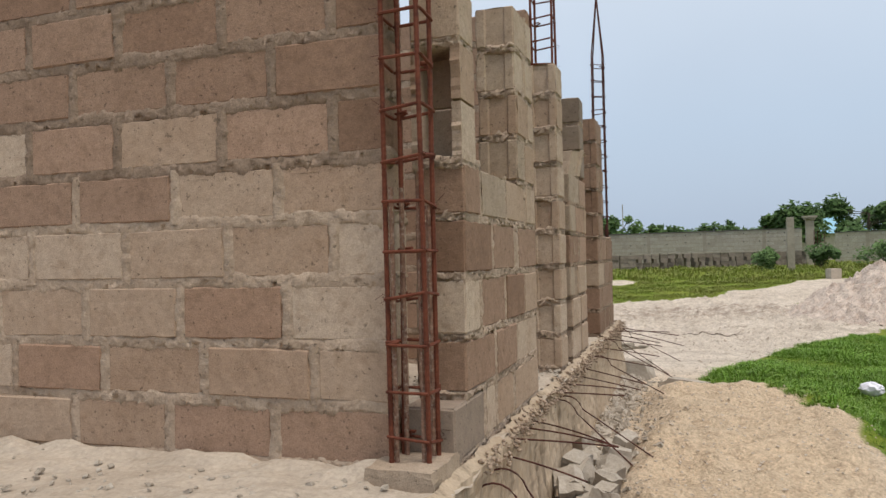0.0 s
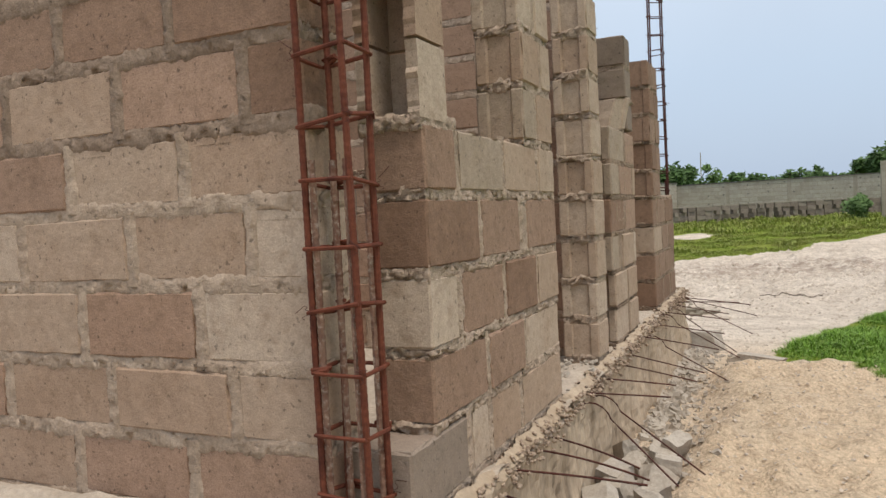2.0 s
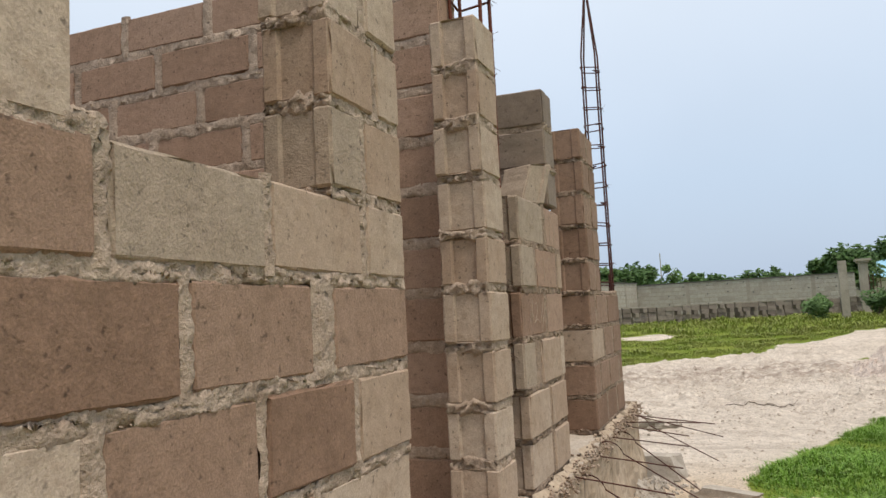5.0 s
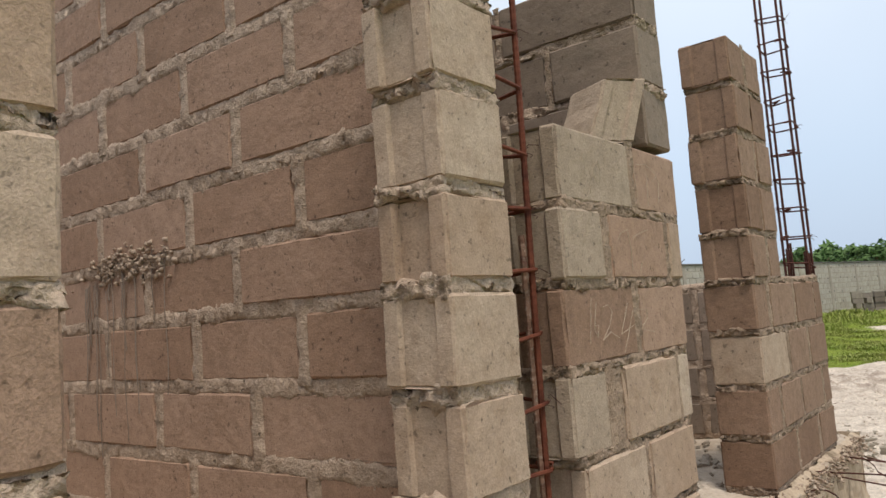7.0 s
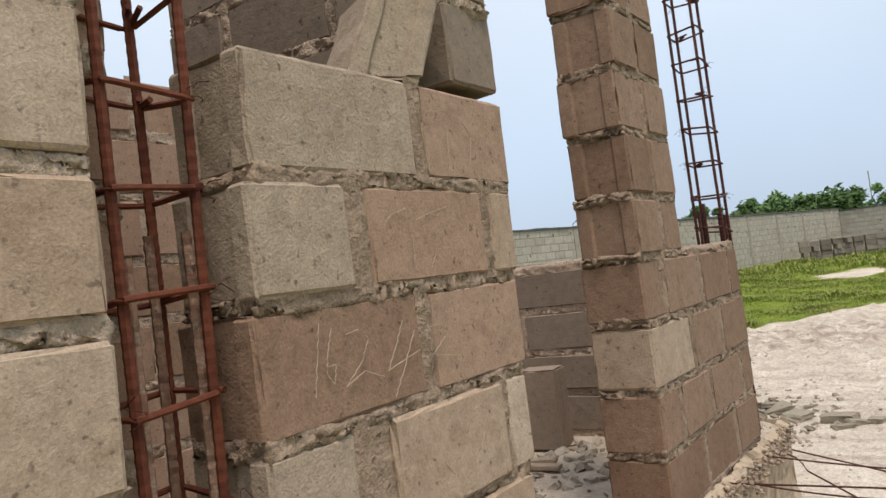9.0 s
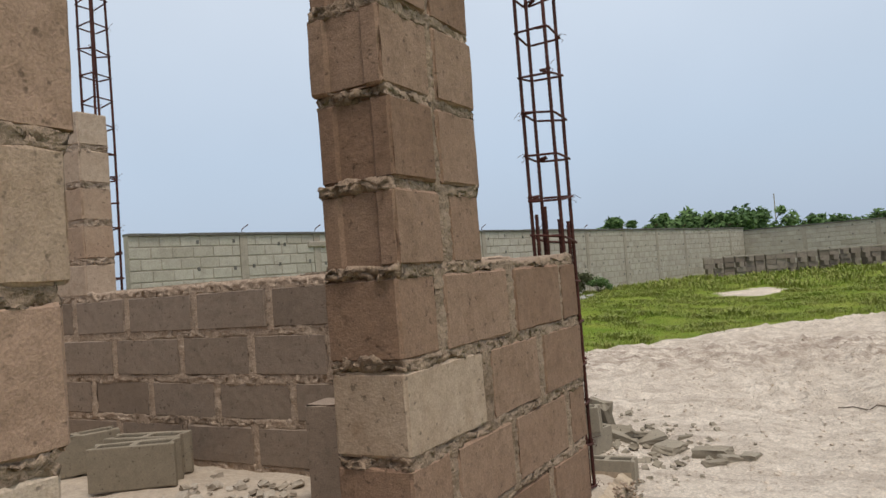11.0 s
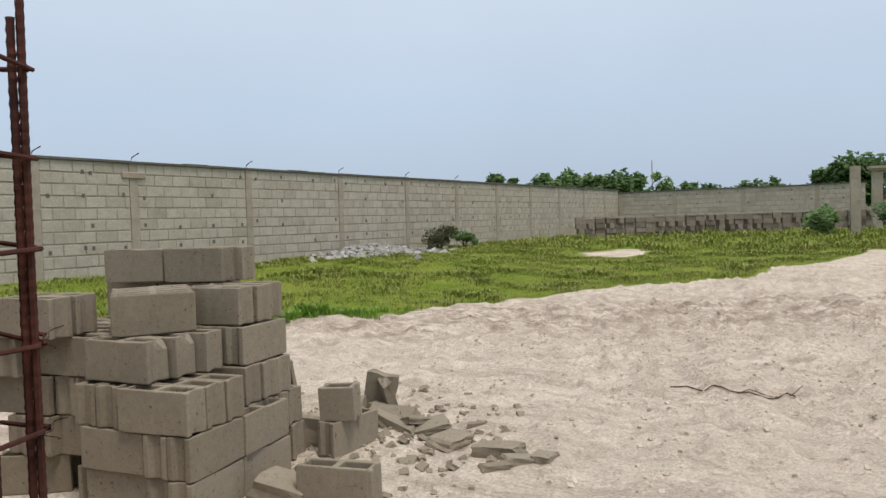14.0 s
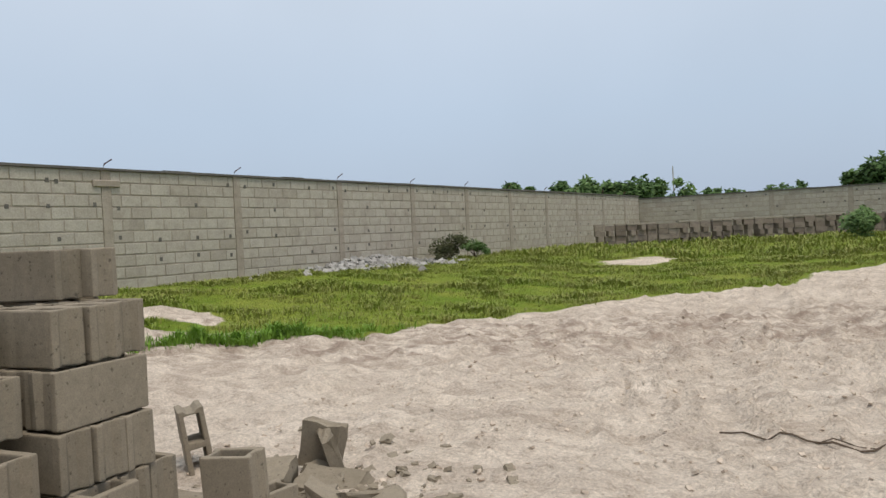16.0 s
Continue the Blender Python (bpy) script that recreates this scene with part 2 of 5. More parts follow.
def ground_shader():
    m = bpy.data.materials.new("ground_sand_and_turf")
    m.use_nodes = True
    n, l = m.node_tree.nodes, m.node_tree.links
    b = n["Principled BSDF"]
    b.inputs["Roughness"].default_value = 0.95
    b.inputs["Specular IOR Level"].default_value = 0.1
    pos = n.new("ShaderNodeNewGeometry").outputs["Position"]

    def noise_at(s, detail=5.0, rg=0.6):
        t = n.new("ShaderNodeTexNoise")
        t.inputs["Scale"].default_value, t.inputs["Detail"].default_value, t.inputs["Roughness"].default_value = s, detail, rg
        l.new(pos, t.inputs["Vector"])
        return t.outputs["Fac"]

    def mixed(f, a, c):
        t = n.new("ShaderNodeMix")
        t.data_type = "RGBA"
        for key, v in (("Factor", f), ("A", a), ("B", c)):
            if isinstance(v, tuple):
                t.inputs[key].default_value = (*v, 1)
            else:
                l.new(v, t.inputs[key])
        return t.outputs["Result"]

    def ranged(v, a, c, lo=0.0, hi=1.0):
        t = n.new("ShaderNodeMapRange")
        for k, x in (("From Min", a), ("From Max", c), ("To Min", lo), ("To Max", hi)):
            t.inputs[k].default_value = x
        l.new(v, t.inputs["Value"])
        return t.outputs[0]

    def attribute(name):
        t = n.new("ShaderNodeAttribute")
        t.attribute_name = name
        return t.outputs["Fac"]

    def plus(a, c, op="ADD"):
        t = n.new("ShaderNodeMath")
        t.operation = op
        for k, v in enumerate((a, c)):
            if isinstance(v, (int, float)):
                t.inputs[k].default_value = v
            else:
                l.new(v, t.inputs[k])
        return t.outputs[0]

    white = mixed(ranged(noise_at(0.7, 6), 0.35, 0.7), (0.76, 0.665, 0.56), (0.66, 0.57, 0.47))
    white = mixed(ranged(noise_at(9.0, 6, 0.7), 0.50, 0.62, 0, 0.62), white, (0.46, 0.385, 0.31))
    tan = mixed(ranged(noise_at(1.6, 6), 0.35, 0.7), (0.70, 0.54, 0.375), (0.62, 0.49, 0.35))
    tan = mixed(ranged(noise_at(11.0, 6, 0.7), 0.50, 0.62, 0, 0.5), tan, (0.38, 0.27, 0.18))
    turf = mixed(ranged(noise_at(1.1, 6), 0.35, 0.65), (0.14, 0.215, 0.02), (0.24, 0.275, 0.045))
    turf = mixed(ranged(noise_at(7.0, 5), 0.5, 0.75, 0, 0.6), turf, (0.08, 0.10, 0.022))
    white = mixed(plus(ranged(noise_at(3.0, 6, 0.7), 0.40, 0.62), attribute("churn"), "MULTIPLY"), white, (0.33, 0.258, 0.205))
    lanes = n.new("ShaderNodeMapping")
    lanes.inputs["Rotation"].default_value = (0, 0, radians(-22))
    lanes.inputs["Scale"].default_value = (0.35, 2.2, 1)
    l.new(pos, lanes.inputs["Vector"])
    ln = n.new("ShaderNodeTexNoise")
    ln.inputs["Scale"].default_value, ln.inputs["Detail"].default_value, ln.inputs["Roughness"].default_value = 1.3, 7, 0.7
    l.new(lanes.outputs[0], ln.inputs["Vector"])
    white = mixed(ranged(ln.outputs["Fac"], 0.52, 0.60, 0, 0.52), white, (0.40, 0.325, 0.26))
    c = mixed(attribute("mound"), white, tan)
    edge = ranged(plus(attribute("turf"), plus(plus(noise_at(1.7, 6, 0.7), 0.5, "SUBTRACT"), 0.9, "MULTIPLY")), 0.42, 0.58)
    c = mixed(edge, c, turf)
    fine = noise_at(45, 5, 0.75)
    t = n.new("ShaderNodeVectorMath")
    t.operation = "SCALE"
    l.new(c, t.inputs[0])
    l.new(ranged(fine, 0.28, 0.72, 0.62, 1.28), t.inputs["Scale"])
    l.new(t.outputs[0], b.inputs["Base Color"])
    bp = n.new("ShaderNodeBump")
    bp.inputs["Strength"].default_value, bp.inputs["Distance"].default_value = 1.0, 0.065
    l.new(plus(plus(fine, 0.25, "MULTIPLY"), plus(noise_at(9, 6, 0.65), 1.2, "MULTIPLY")), bp.inputs["Height"])
    l.new(bp.outputs[0], b.inputs["Normal"])
    return m


GROUND = ground_shader()

# ---- helpers for shapes ----


def mesh_object(name, bm, material, parent=None):
    me = bpy.data.meshes.new(name)
    bm.to_mesh(me)
    bm.free()
    me.materials.append(material)
    ob = new(name, me)
    ob.parent = parent
    return ob


def part(name, bm, material, parent, label=""):
    return tagged(mesh_object(name, bm, material, parent), label)


def share(name, me, m, parent):
    """One more piece on a shared mesh."""
    ob = new(name, me)
    ob.parent = parent
    ob.matrix_local = m
    return ob


def thing(name, x, y, z, label, category, group="", rz=0.0):
    ob = new(name)
    ob.matrix_basis = pose(x, y, z, 0, 0, rz)
    ob.empty_display_size = 0.1
    return tagged(ob, label, category, group)


def array_mesh(name, verts, faces, material):
    me = bpy.data.meshes.new(name)
    me.from_pydata([tuple(v) for v in verts], [], [tuple(f) for f in faces])
    me.materials.append(material)
    if material in (MORTAR, MORTAR_PALE, MORTAR_MID, MORTAR_DARK):
        for p in me.polygons:
            p.use_smooth = True
    me.update()
    return me


def tube(bm, pts, r, sides=6, ribs=0.0, closed=False):
    """A round bar along pts; ribs: height of the cross ribs."""
    pts = [Vector(p) for p in pts]
    rings = []
    count = len(pts)
    for i, p in enumerate(pts):
        a = pts[i - 1] if i or closed else p
        c = pts[(i + 1) % count] if i < count - 1 or closed else p
        d = (c - a).normalized()
        side = d.orthogonal() if abs(d.z) < 0.9 else d.cross(Vector((0, 1, 0)))
        side.normalize()
        up = d.cross(side)
        rr = r + (ribs if i % 2 else 0.0)
        rings.append([bm.verts.new(p + rr * (math.cos(2 * math.pi * k / sides) * side + math.sin(2 * math.pi * k / sides) * up)) for k in range(sides)])
    for i in range(count if closed else count - 1):
        a, c = rings[i], rings[(i + 1) % count]
        for k in range(sides):
            bm.faces.new((a[k], a[(k + 1) % sides], c[(k + 1) % sides], c[k]))
    if not closed:
        bm.faces.new(rings[0][::-1])
        bm.faces.new(rings[-1])
    return bm


def box_into(bm, x0, x1, y0, y1, z0, z1):
    made = bmesh.ops.create_cube(bm, size=1)["verts"]
    for v in made:
        v.co = Vector(((x0 + x1) / 2 + v.co.x * (x1 - x0), (y0 + y1) / 2 + v.co.y * (y1 - y0), (z0 + z1) / 2 + v.co.z * (z1 - z0)))
    return made


def rough_box(x, y, z, cuts=(4, 2, 2), wear=0.006, seed=0, recess=0.0):
    """A cast block with worn, uneven arrises. recess: depth of the groove in its ends."""
    rnd = random.Random(seed)
    nx, ny, nz = cuts
    xs = [0.0, 0.009] + [0.009 + (x - 0.018) * k / nx for k in range(1, nx)] + [x - 0.009, x]
    ys = [0.0, 0.009] + [0.009 + (y - 0.018) * k / ny for k in range(1, ny)] + [y - 0.009, y]
    if recess:
        ys = [0.0, 0.009, y * 0.23, y * 0.27, y * 0.5, y * 0.73, y * 0.77, y - 0.009, y]
    zs = [0.0, 0.009] + [0.009 + (z - 0.018) * k / nz for k in range(1, nz)] + [z - 0.009, z]
    index, verts, faces = {}, [], []
    sizes = (len(xs), len(ys), len(zs))

    def vert(i, j, k):
        if (i, j, k) not in index:
            p = [xs[i] - x / 2, ys[j] - y / 2, zs[k] - z / 2]
            ends = [(i in (0, sizes[0] - 1)), (j in (0, sizes[1] - 1)), (k in (0, sizes[2] - 1))]
            if sum(ends) >= 2:
                for a in range(3):
                    if ends[a]:
                        p[a] -= math.copysign(rnd.uniform(0.3, 1.0) * wear * (2.6 if rnd.random() < 0.12 else 1.0), p[a])
            else:
                p = [v + rnd.uniform(-0.0012, 0.0012) for v in p]
            if recess and ends[0] and not ends[1] and 3 <= j <= sizes[1] - 4:
                p[0] -= math.copysign(recess, p[0])
            index[(i, j, k)] = len(verts)
            verts.append(p)
        return index[(i, j, k)]

    for i in range(sizes[0] - 1):
        for j in range(sizes[1] - 1):
            faces.append((vert(i, j, 0), vert(i, j + 1, 0), vert(i + 1, j + 1, 0), vert(i + 1, j, 0)))
            t = sizes[2] - 1
            faces.append((vert(i, j, t), vert(i + 1, j, t), vert(i + 1, j + 1, t), vert(i, j + 1, t)))
    for i in range(sizes[0] - 1):
        for k in range(sizes[2] - 1):
            faces.append((vert(i, 0, k), vert(i + 1, 0, k), vert(i + 1, 0, k + 1), vert(i, 0, k + 1)))
            t = sizes[1] - 1
            faces.append((vert(i, t, k), vert(i, t, k + 1), vert(i + 1, t, k + 1), vert(i + 1, t, k)))
    for j in range(sizes[1] - 1):
        for k in range(sizes[2] - 1):
            faces.append((vert(0, j, k), vert(0, j, k + 1), vert(0, j + 1, k + 1), vert(0, j + 1, k)))
            t = sizes[0] - 1
            faces.append((vert(t, j, k), vert(t, j + 1, k), vert(t, j + 1, k + 1), vert(t, j, k + 1)))
    return verts, faces


BLOCK_MESHES = {}


def block_mesh(length, depth, height, material, recess=0.0, variants=5):
    """A shared block mesh near the size asked for, and the scale that brings it there."""
    step = 0.06
    nominal = max(0.06, round(length / step) * step)
    key = (nominal, round(depth, 3), material.name, recess > 0, random.randrange(variants))
    if key not in BLOCK_MESHES:
        cuts = (max(2, round(nominal / 0.05)), 4, 4)
        v, f = rough_box(nominal, depth, 0.23, cuts, 0.0075, len(BLOCK_MESHES) + 7, recess)
        BLOCK_MESHES[key] = array_mesh("block", v, f, material)
    return BLOCK_MESHES[key], Vector((length / nominal, 1, height / 0.23))


def mortar_ring(verts, faces, u0, u1, d0, d1, z0, z1, amp, seed, step=0.009, inset=0.004, smear=0.0):
    """A bed of mortar squeezed out all round between two courses."""
    pts = []
    for a, c, n in (((u0, d0), (u1, d0), (0, -1)), ((u1, d0), (u1, d1), (1, 0)), ((u1, d1), (u0, d1), (0, 1)), ((u0, d1), (u0, d0), (-1, 0))):
        count = max(2, int(math.dist(a, c) / step))
        for k in range(count):
            t = k / count
            pts.append((a[0] + (c[0] - a[0]) * t, a[1] + (c[1] - a[1]) * t, n))
    base = len(verts)
    h = z1 - z0
    rows = ((-0.34, -0.005), (-0.05, 0.0015), (0.25, 0.001), (0.5, 0.0), (0.75, 0.001), (1.05, 0.0015), (1.34, -0.005))
    if smear:
        w = smear / h
        rows = ((-w - 0.2, -0.011), (-0.6 * w, 0.001), (0.15, 0.004), (0.5, 0.003), (0.85, 0.004), (1 + 0.6 * w, 0.001), (1.2 + w, -0.011))
    for u, d, n in pts:
        q = Vector((u * 9 + seed * 3.1, d * 9 + seed, z0 * 9))
        lump = noise.noise(q) + 0.6 * noise.noise(q * 3.3)
        big = max(0.0, noise.noise(q * 0.45 + Vector((5, 1, 2))) - 0.05) * 1.3
        rag = amp * (1.3 if n[0] else 0.5)
        for k, (f, o) in enumerate(rows):
            wob = noise.noise(q * 2.7 + Vector((0, 0, k * 2.3)))
            grit = noise.noise(q * 6.1 + Vector((k, 0, 0))) + 0.7 * noise.noise(q * 13.0 + Vector((0, k, 0)))
            out = -inset * 0.5 + o + rag * (0.45 * lump + 0.5 * wob + 0.9 * grit + ((1.6 if n[0] else 0.5) * big if 0 < k < 6 else 0.3 * big))
            side = -1 if k < 3 else 1
            zz = z0 + h * f + side * 0.020 * max(-0.4, noise.noise(q * 0.8 + Vector((0, side * 5, 3)))) + 0.016 * noise.noise(q * 1.9 + Vector((k, 9, 3))) + 0.008 * noise.noise(q * 7.0 + Vector((k, 2, 3)))
            verts.append((u + n[0] * out, d + n[1] * out, zz))
    m, r = len(pts), len(rows)
    for i in range(m):
        for k in range(r - 1):
            a, c = base + i * r + k, base + ((i + 1) % m) * r + k
            faces.append((a, c, c + 1, a + 1))
    top = [base + i * r + r - 1 for i in range(m)]
    faces.append(tuple(top))
    faces.append(tuple(base + i * r for i in range(m))[::-1])


def block_wall(name, origin, angle, thickness, courses, label="", joint=0.026, amp=0.010, block=BLOCK, mortar=MORTAR, recess=0.0, special=(), top_bed=False, seed=1, piece="block", smear=0.0):
    """A wall of blocks in mortar. Local x runs along the face, y into the wall; courses: (z0, z1, [(u0, u1), ...]).
    special: {(course, block): material}. The mortar is the wall itself, and each block is a piece of it."""
    verts, faces = [], []
    special = dict(special)
    for ci, (z0, z1, spans) in enumerate(courses):
        u0, u1 = spans[0][0], spans[-1][1]
        if ci or seed % 2:
            below = courses[ci - 1][2] if ci else spans
            b0, b1 = max(u0, below[0][0]), min(u1, below[-1][1])
            mortar_ring(verts, faces, b0 + 0.004, b1 - 0.004, 0.004, thickness - 0.004, z0 - joint * 0.5, z0 + joint * 0.5, amp, seed + ci, smear=smear)
        if top_bed and ci == len(courses) - 1:
            mortar_ring(verts, faces, u0 + 0.006, u1 - 0.006, 0.006, thickness - 0.006, z1 - joint * 0.55, z1 + joint * 0.4, amp * 1.5, seed + 77)
        for k in range(len(spans) - 1):
            a, c = spans[k][1], spans[k + 1][0]
            if c - a > 0.004:
                mortar_column(verts, faces, a - 0.006 - 0.8 * smear, c + 0.006 + 0.8 * smear, 0.0, thickness, z0, z1, amp * 0.8, seed * 5 + ci * 13 + k, smear)
    me = array_mesh(name, verts, faces, mortar)
    wall = new(name, me)
    wall.matrix_basis = pose(*origin, 0, 0, angle)
    tagged(wall, label, "wall", "", "structure")
    rnd = random.Random(seed)
    for ci, (z0, z1, spans) in enumerate(courses):
        for bi, (a, c) in enumerate(spans):
            if c - a < 0.05 or special.get((ci, bi)) == "gap":
                continue
            mat = special.get((ci, bi), block)
            hgt = z1 - z0 - joint
            me, s = block_mesh(c - a, thickness, hgt, mat, recess)
            m = Matrix.Translation(((a + c) / 2, thickness / 2 + rnd.uniform(-0.006, 0.006), (z0 + z1) / 2)) @ pose(0, 0, 0, rnd.uniform(-0.5, 0.5), rnd.uniform(-0.6, 0.6), rnd.uniform(-0.5, 0.5) + (180 if rnd.random() < 0.5 else 0))
            PIECES.append((piece, me, m @ Matrix.Diagonal((*s, 1)), wall))
    return wall


PIECES = []


def mortar_column(verts, faces, u0, u1, d0, d1, z0, z1, amp, seed, smear=0.0):
    """The upright joint between two blocks, seen on both faces."""
    rows = max(4, int((z1 - z0) / 0.012))
    for d, n in ((d0, -1), (d1, 1)):
        base = len(verts)
        for i in range(rows + 1):
            z = z0 + (z1 - z0) * i / rows
            for k in range(5):
                u = u0 + (u1 - u0) * k / 4
                q = Vector((u * 11 + seed * 2.7, d * 7, z * 11))
                out = ((-0.012, 0.004, 0.003, 0.004, -0.012) if smear else (-0.006, 0.001, 0.0, 0.001, -0.006))[k] + amp * (0.35 * noise.noise(q) + 0.5 * noise.noise(q * 3.1) + 0.7 * noise.noise(q * 9.0))
                verts.append((u + (k - 2) * 0.006 * noise.noise(q * 0.5 + Vector((3, 1, 0))) + 0.011 * noise.noise(q * 1.7) + 0.004 * noise.noise(q * 6.0), d + n * (out - 0.002), z))
        for i in range(rows):
            for k in range(4):
                a = base + i * 5 + k
                f = (a, a + 1, a + 6, a + 5)
                faces.append(f if n < 0 else f[::-1])


def chunk(x, y, z, seed, cuts=2, rag=0.16):
    """A broken lump of block or stone."""
    rnd = random.Random(seed)
    bm = bmesh.new()
    bmesh.ops.create_cube(bm, size=1)
    bmesh.ops.subdivide_edges(bm, edges=bm.edges[:], cuts=cuts, use_grid_fill=True)
    off = Vector((rnd.uniform(0, 90), rnd.uniform(0, 90), rnd.uniform(0, 90)))
    sx, sy = rnd.uniform(-0.25, 0.25), rnd.uniform(-0.25, 0.25)
    for v in bm.verts:
        c = v.co.copy()
        nn = noise.noise_vector(c * 2.2 + off)
        v.co = c + rag * nn
        v.co.x += sx * c.z + sy * c.y
        v.co = Vector((v.co.x * x, v.co.y * y, v.co.z * z))
    return bm


def hollow_block(seed=0, chip=False, half=False):
    """A hollow sandcrete block 450 x 150 x 225 with two cavities from top to bottom and grooved ends; or half of one."""
    rnd = random.Random(seed)
    xs, ys = [0, 0.035, 0.205, 0.245, 0.415, 0.45], [0, 0.030, 0.055, 0.095, 0.120, 0.150]
    hole_x, hole_y = (1, 3), (1, 2, 3)
    if half:
        xs, hole_x = [0, 0.035, 0.205, 0.245], (1,)
    last = len(xs) - 1
    bm = bmesh.new()
    grid = {}
    for k, z in enumerate((0.0, 0.225)):
        for i, x in enumerate(xs):
            for j, y in enumerate(ys):
                p = Vector((x - xs[-1] / 2, y - 0.075, z))
                if i in (0, last) and j in (2, 3):
                    p.x -= math.copysign(0.022, p.x)
                if i in (0, last) or j in (0, 5):
                    p += Vector((rnd.uniform(-0.003, 0.003), rnd.uniform(-0.003, 0.003), rnd.uniform(-0.004, 0.004)))
                if chip and k and i == last and j >= 3:
                    p.z -= 0.05
                grid[i, j, k] = bm.verts.new(p)
    for i in range(last):
        for j in range(5):
            if i in hole_x and j in hole_y:
                continue
            q = [(i, j), (i + 1, j), (i + 1, j + 1), (i, j + 1)]
            bm.faces.new([grid[a, c, 1] for a, c in q])
            bm.faces.new([grid[a, c, 0] for a, c in reversed(q)])
    rim = [(i, 0) for i in range(last)] + [(last, j) for j in range(5)] + [(i, 5) for i in range(last, 0, -1)] + [(0, j) for j in range(5, 0, -1)]
    for a, c in zip(rim, rim[1:] + rim[:1]):
        bm.faces.new([grid[(*a, 0)], grid[(*c, 0)], grid[(*c, 1)], grid[(*a, 1)]])
    for i in hole_x:
        loop = [(i, 1), (i, 2), (i, 3), (i, 4), (i + 1, 4), (i + 1, 3), (i + 1, 2), (i + 1, 1)]
        for a, c in zip(loop, loop[1:] + loop[:1]):
            bm.faces.new([grid[(*a, 0)], grid[(*c, 0)], grid[(*c, 1)], grid[(*a, 1)]])
    bmesh.ops.recalc_face_normals(bm, faces=bm.faces[:])
    edges = [e for e in bm.edges if len(e.link_faces) == 2 and e.calc_face_angle(0) > 0.9]
    bmesh.ops.bevel(bm, geom=edges, offset=0.007, segments=2, affect="EDGES", profile=0.6)
    return bm


def blades(name, spots, material, height, width, per=5, seed=3, spread=0.05, lean=0.5):
    """Tufts of grass: bent, tapering blades at the given spots (x, y, z, size)."""
    rnd = np.random.default_rng(seed)
    spots = np.asarray(spots)
    n = len(spots) * per
    base = np.repeat(spots[:, :3], per, axis=0)
    size = np.repeat(spots[:, 3], per) * rnd.uniform(0.55, 1.25, n)
    a = rnd.uniform(0, 2 * math.pi, n)
    off = rnd.uniform(0, spread, n)
    base[:, 0] += np.cos(a) * off
    base[:, 1] += np.sin(a) * off
    dx, dy = np.cos(a), np.sin(a)
    ln = rnd.uniform(0.1, lean, n)
    h, w = height * size, width * size
    side = np.stack([-dy, dx, 0 * dx], 1)
    out = np.stack([dx, dy, 0 * dx], 1)
    up = np.array([0, 0, 1.0])
    p0 = base - side * w[:, None] / 2 - up * 0.01
    p1 = base + side * w[:, None] / 2 - up * 0.01
    midp = base + out * (ln * h * 0.35)[:, None] + up * (h * 0.6)[:, None]
    p2, p3 = midp + side * (w * 0.38)[:, None], midp - side * (w * 0.38)[:, None]
    tip = base + out * (ln * h)[:, None] + up * (h * (1.0 - 0.25 * ln))[:, None]
    verts = np.stack([p0, p1, p2, p3, tip], 1).reshape(-1, 3)
    k = np.arange(n) * 5
    quads = np.stack([k, k + 1, k + 2, k + 3], 1)
    tris = np.stack([k + 3, k + 2, k + 4], 1)
    me = bpy.data.meshes.new(name)
    me.from_pydata(verts.tolist(), [], quads.tolist() + tris.tolist())
    me.materials.append(material)
    return new(name, me)


def leaf_crown(rnd, centres, count, size):
    """Many small leaves round limb ends, with gaps between them."""
    verts, faces = [], []
    for _ in range(count):
        c, r = centres[rnd.randrange(len(centres))]
        d = Vector((rnd.gauss(0, 1), rnd.gauss(0, 1), rnd.gauss(0, 0.8)))
        d = d.normalized() * r * rnd.uniform(0.45, 1.05)
        p = Vector(c) + d
        a = Vector((rnd.uniform(-1, 1), rnd.uniform(-1, 1), rnd.uniform(-0.6, 0.6))).normalized() * size * rnd.uniform(0.6, 1.3)
        e = a.orthogonal().normalized() * size * rnd.uniform(0.25, 0.5)
        k = len(verts)
        verts += [p - a, p + e, p + a, p - e]
        faces.append((k, k + 1, k + 2, k + 3))
    return verts, faces

# ---- ground: one sheet with the sand track, the mound along the building and turf ----
WALL_A, WALL_B = Vector((-13.2, 16.6)), Vector((-5.95, 52.7))     # line of the boundary wall
WALL_D = (WALL_B - WALL_A).normalized()
WALL_N = Vector((WALL_D.y, -WALL_D.x))                            # into the compound


def smooth(a, b, v):
    t = min(1.0, max(0.0, (v - a) / (b - a)))
    return t * t * (3 - 2 * t)


def from_wall(x, y):
    return (Vector((x, y)) - WALL_A).dot(WALL_N)


def mound_at(x, y):
    w = 0.25 * noise.noise(Vector((x * 0.9, y * 0.5, 3)))
    return smooth(-0.75, -0.25, x + w) * (1 - smooth(0.85, 1.75, x + w)) * (1 - smooth(8.2, 9.3, y + 2 * w))


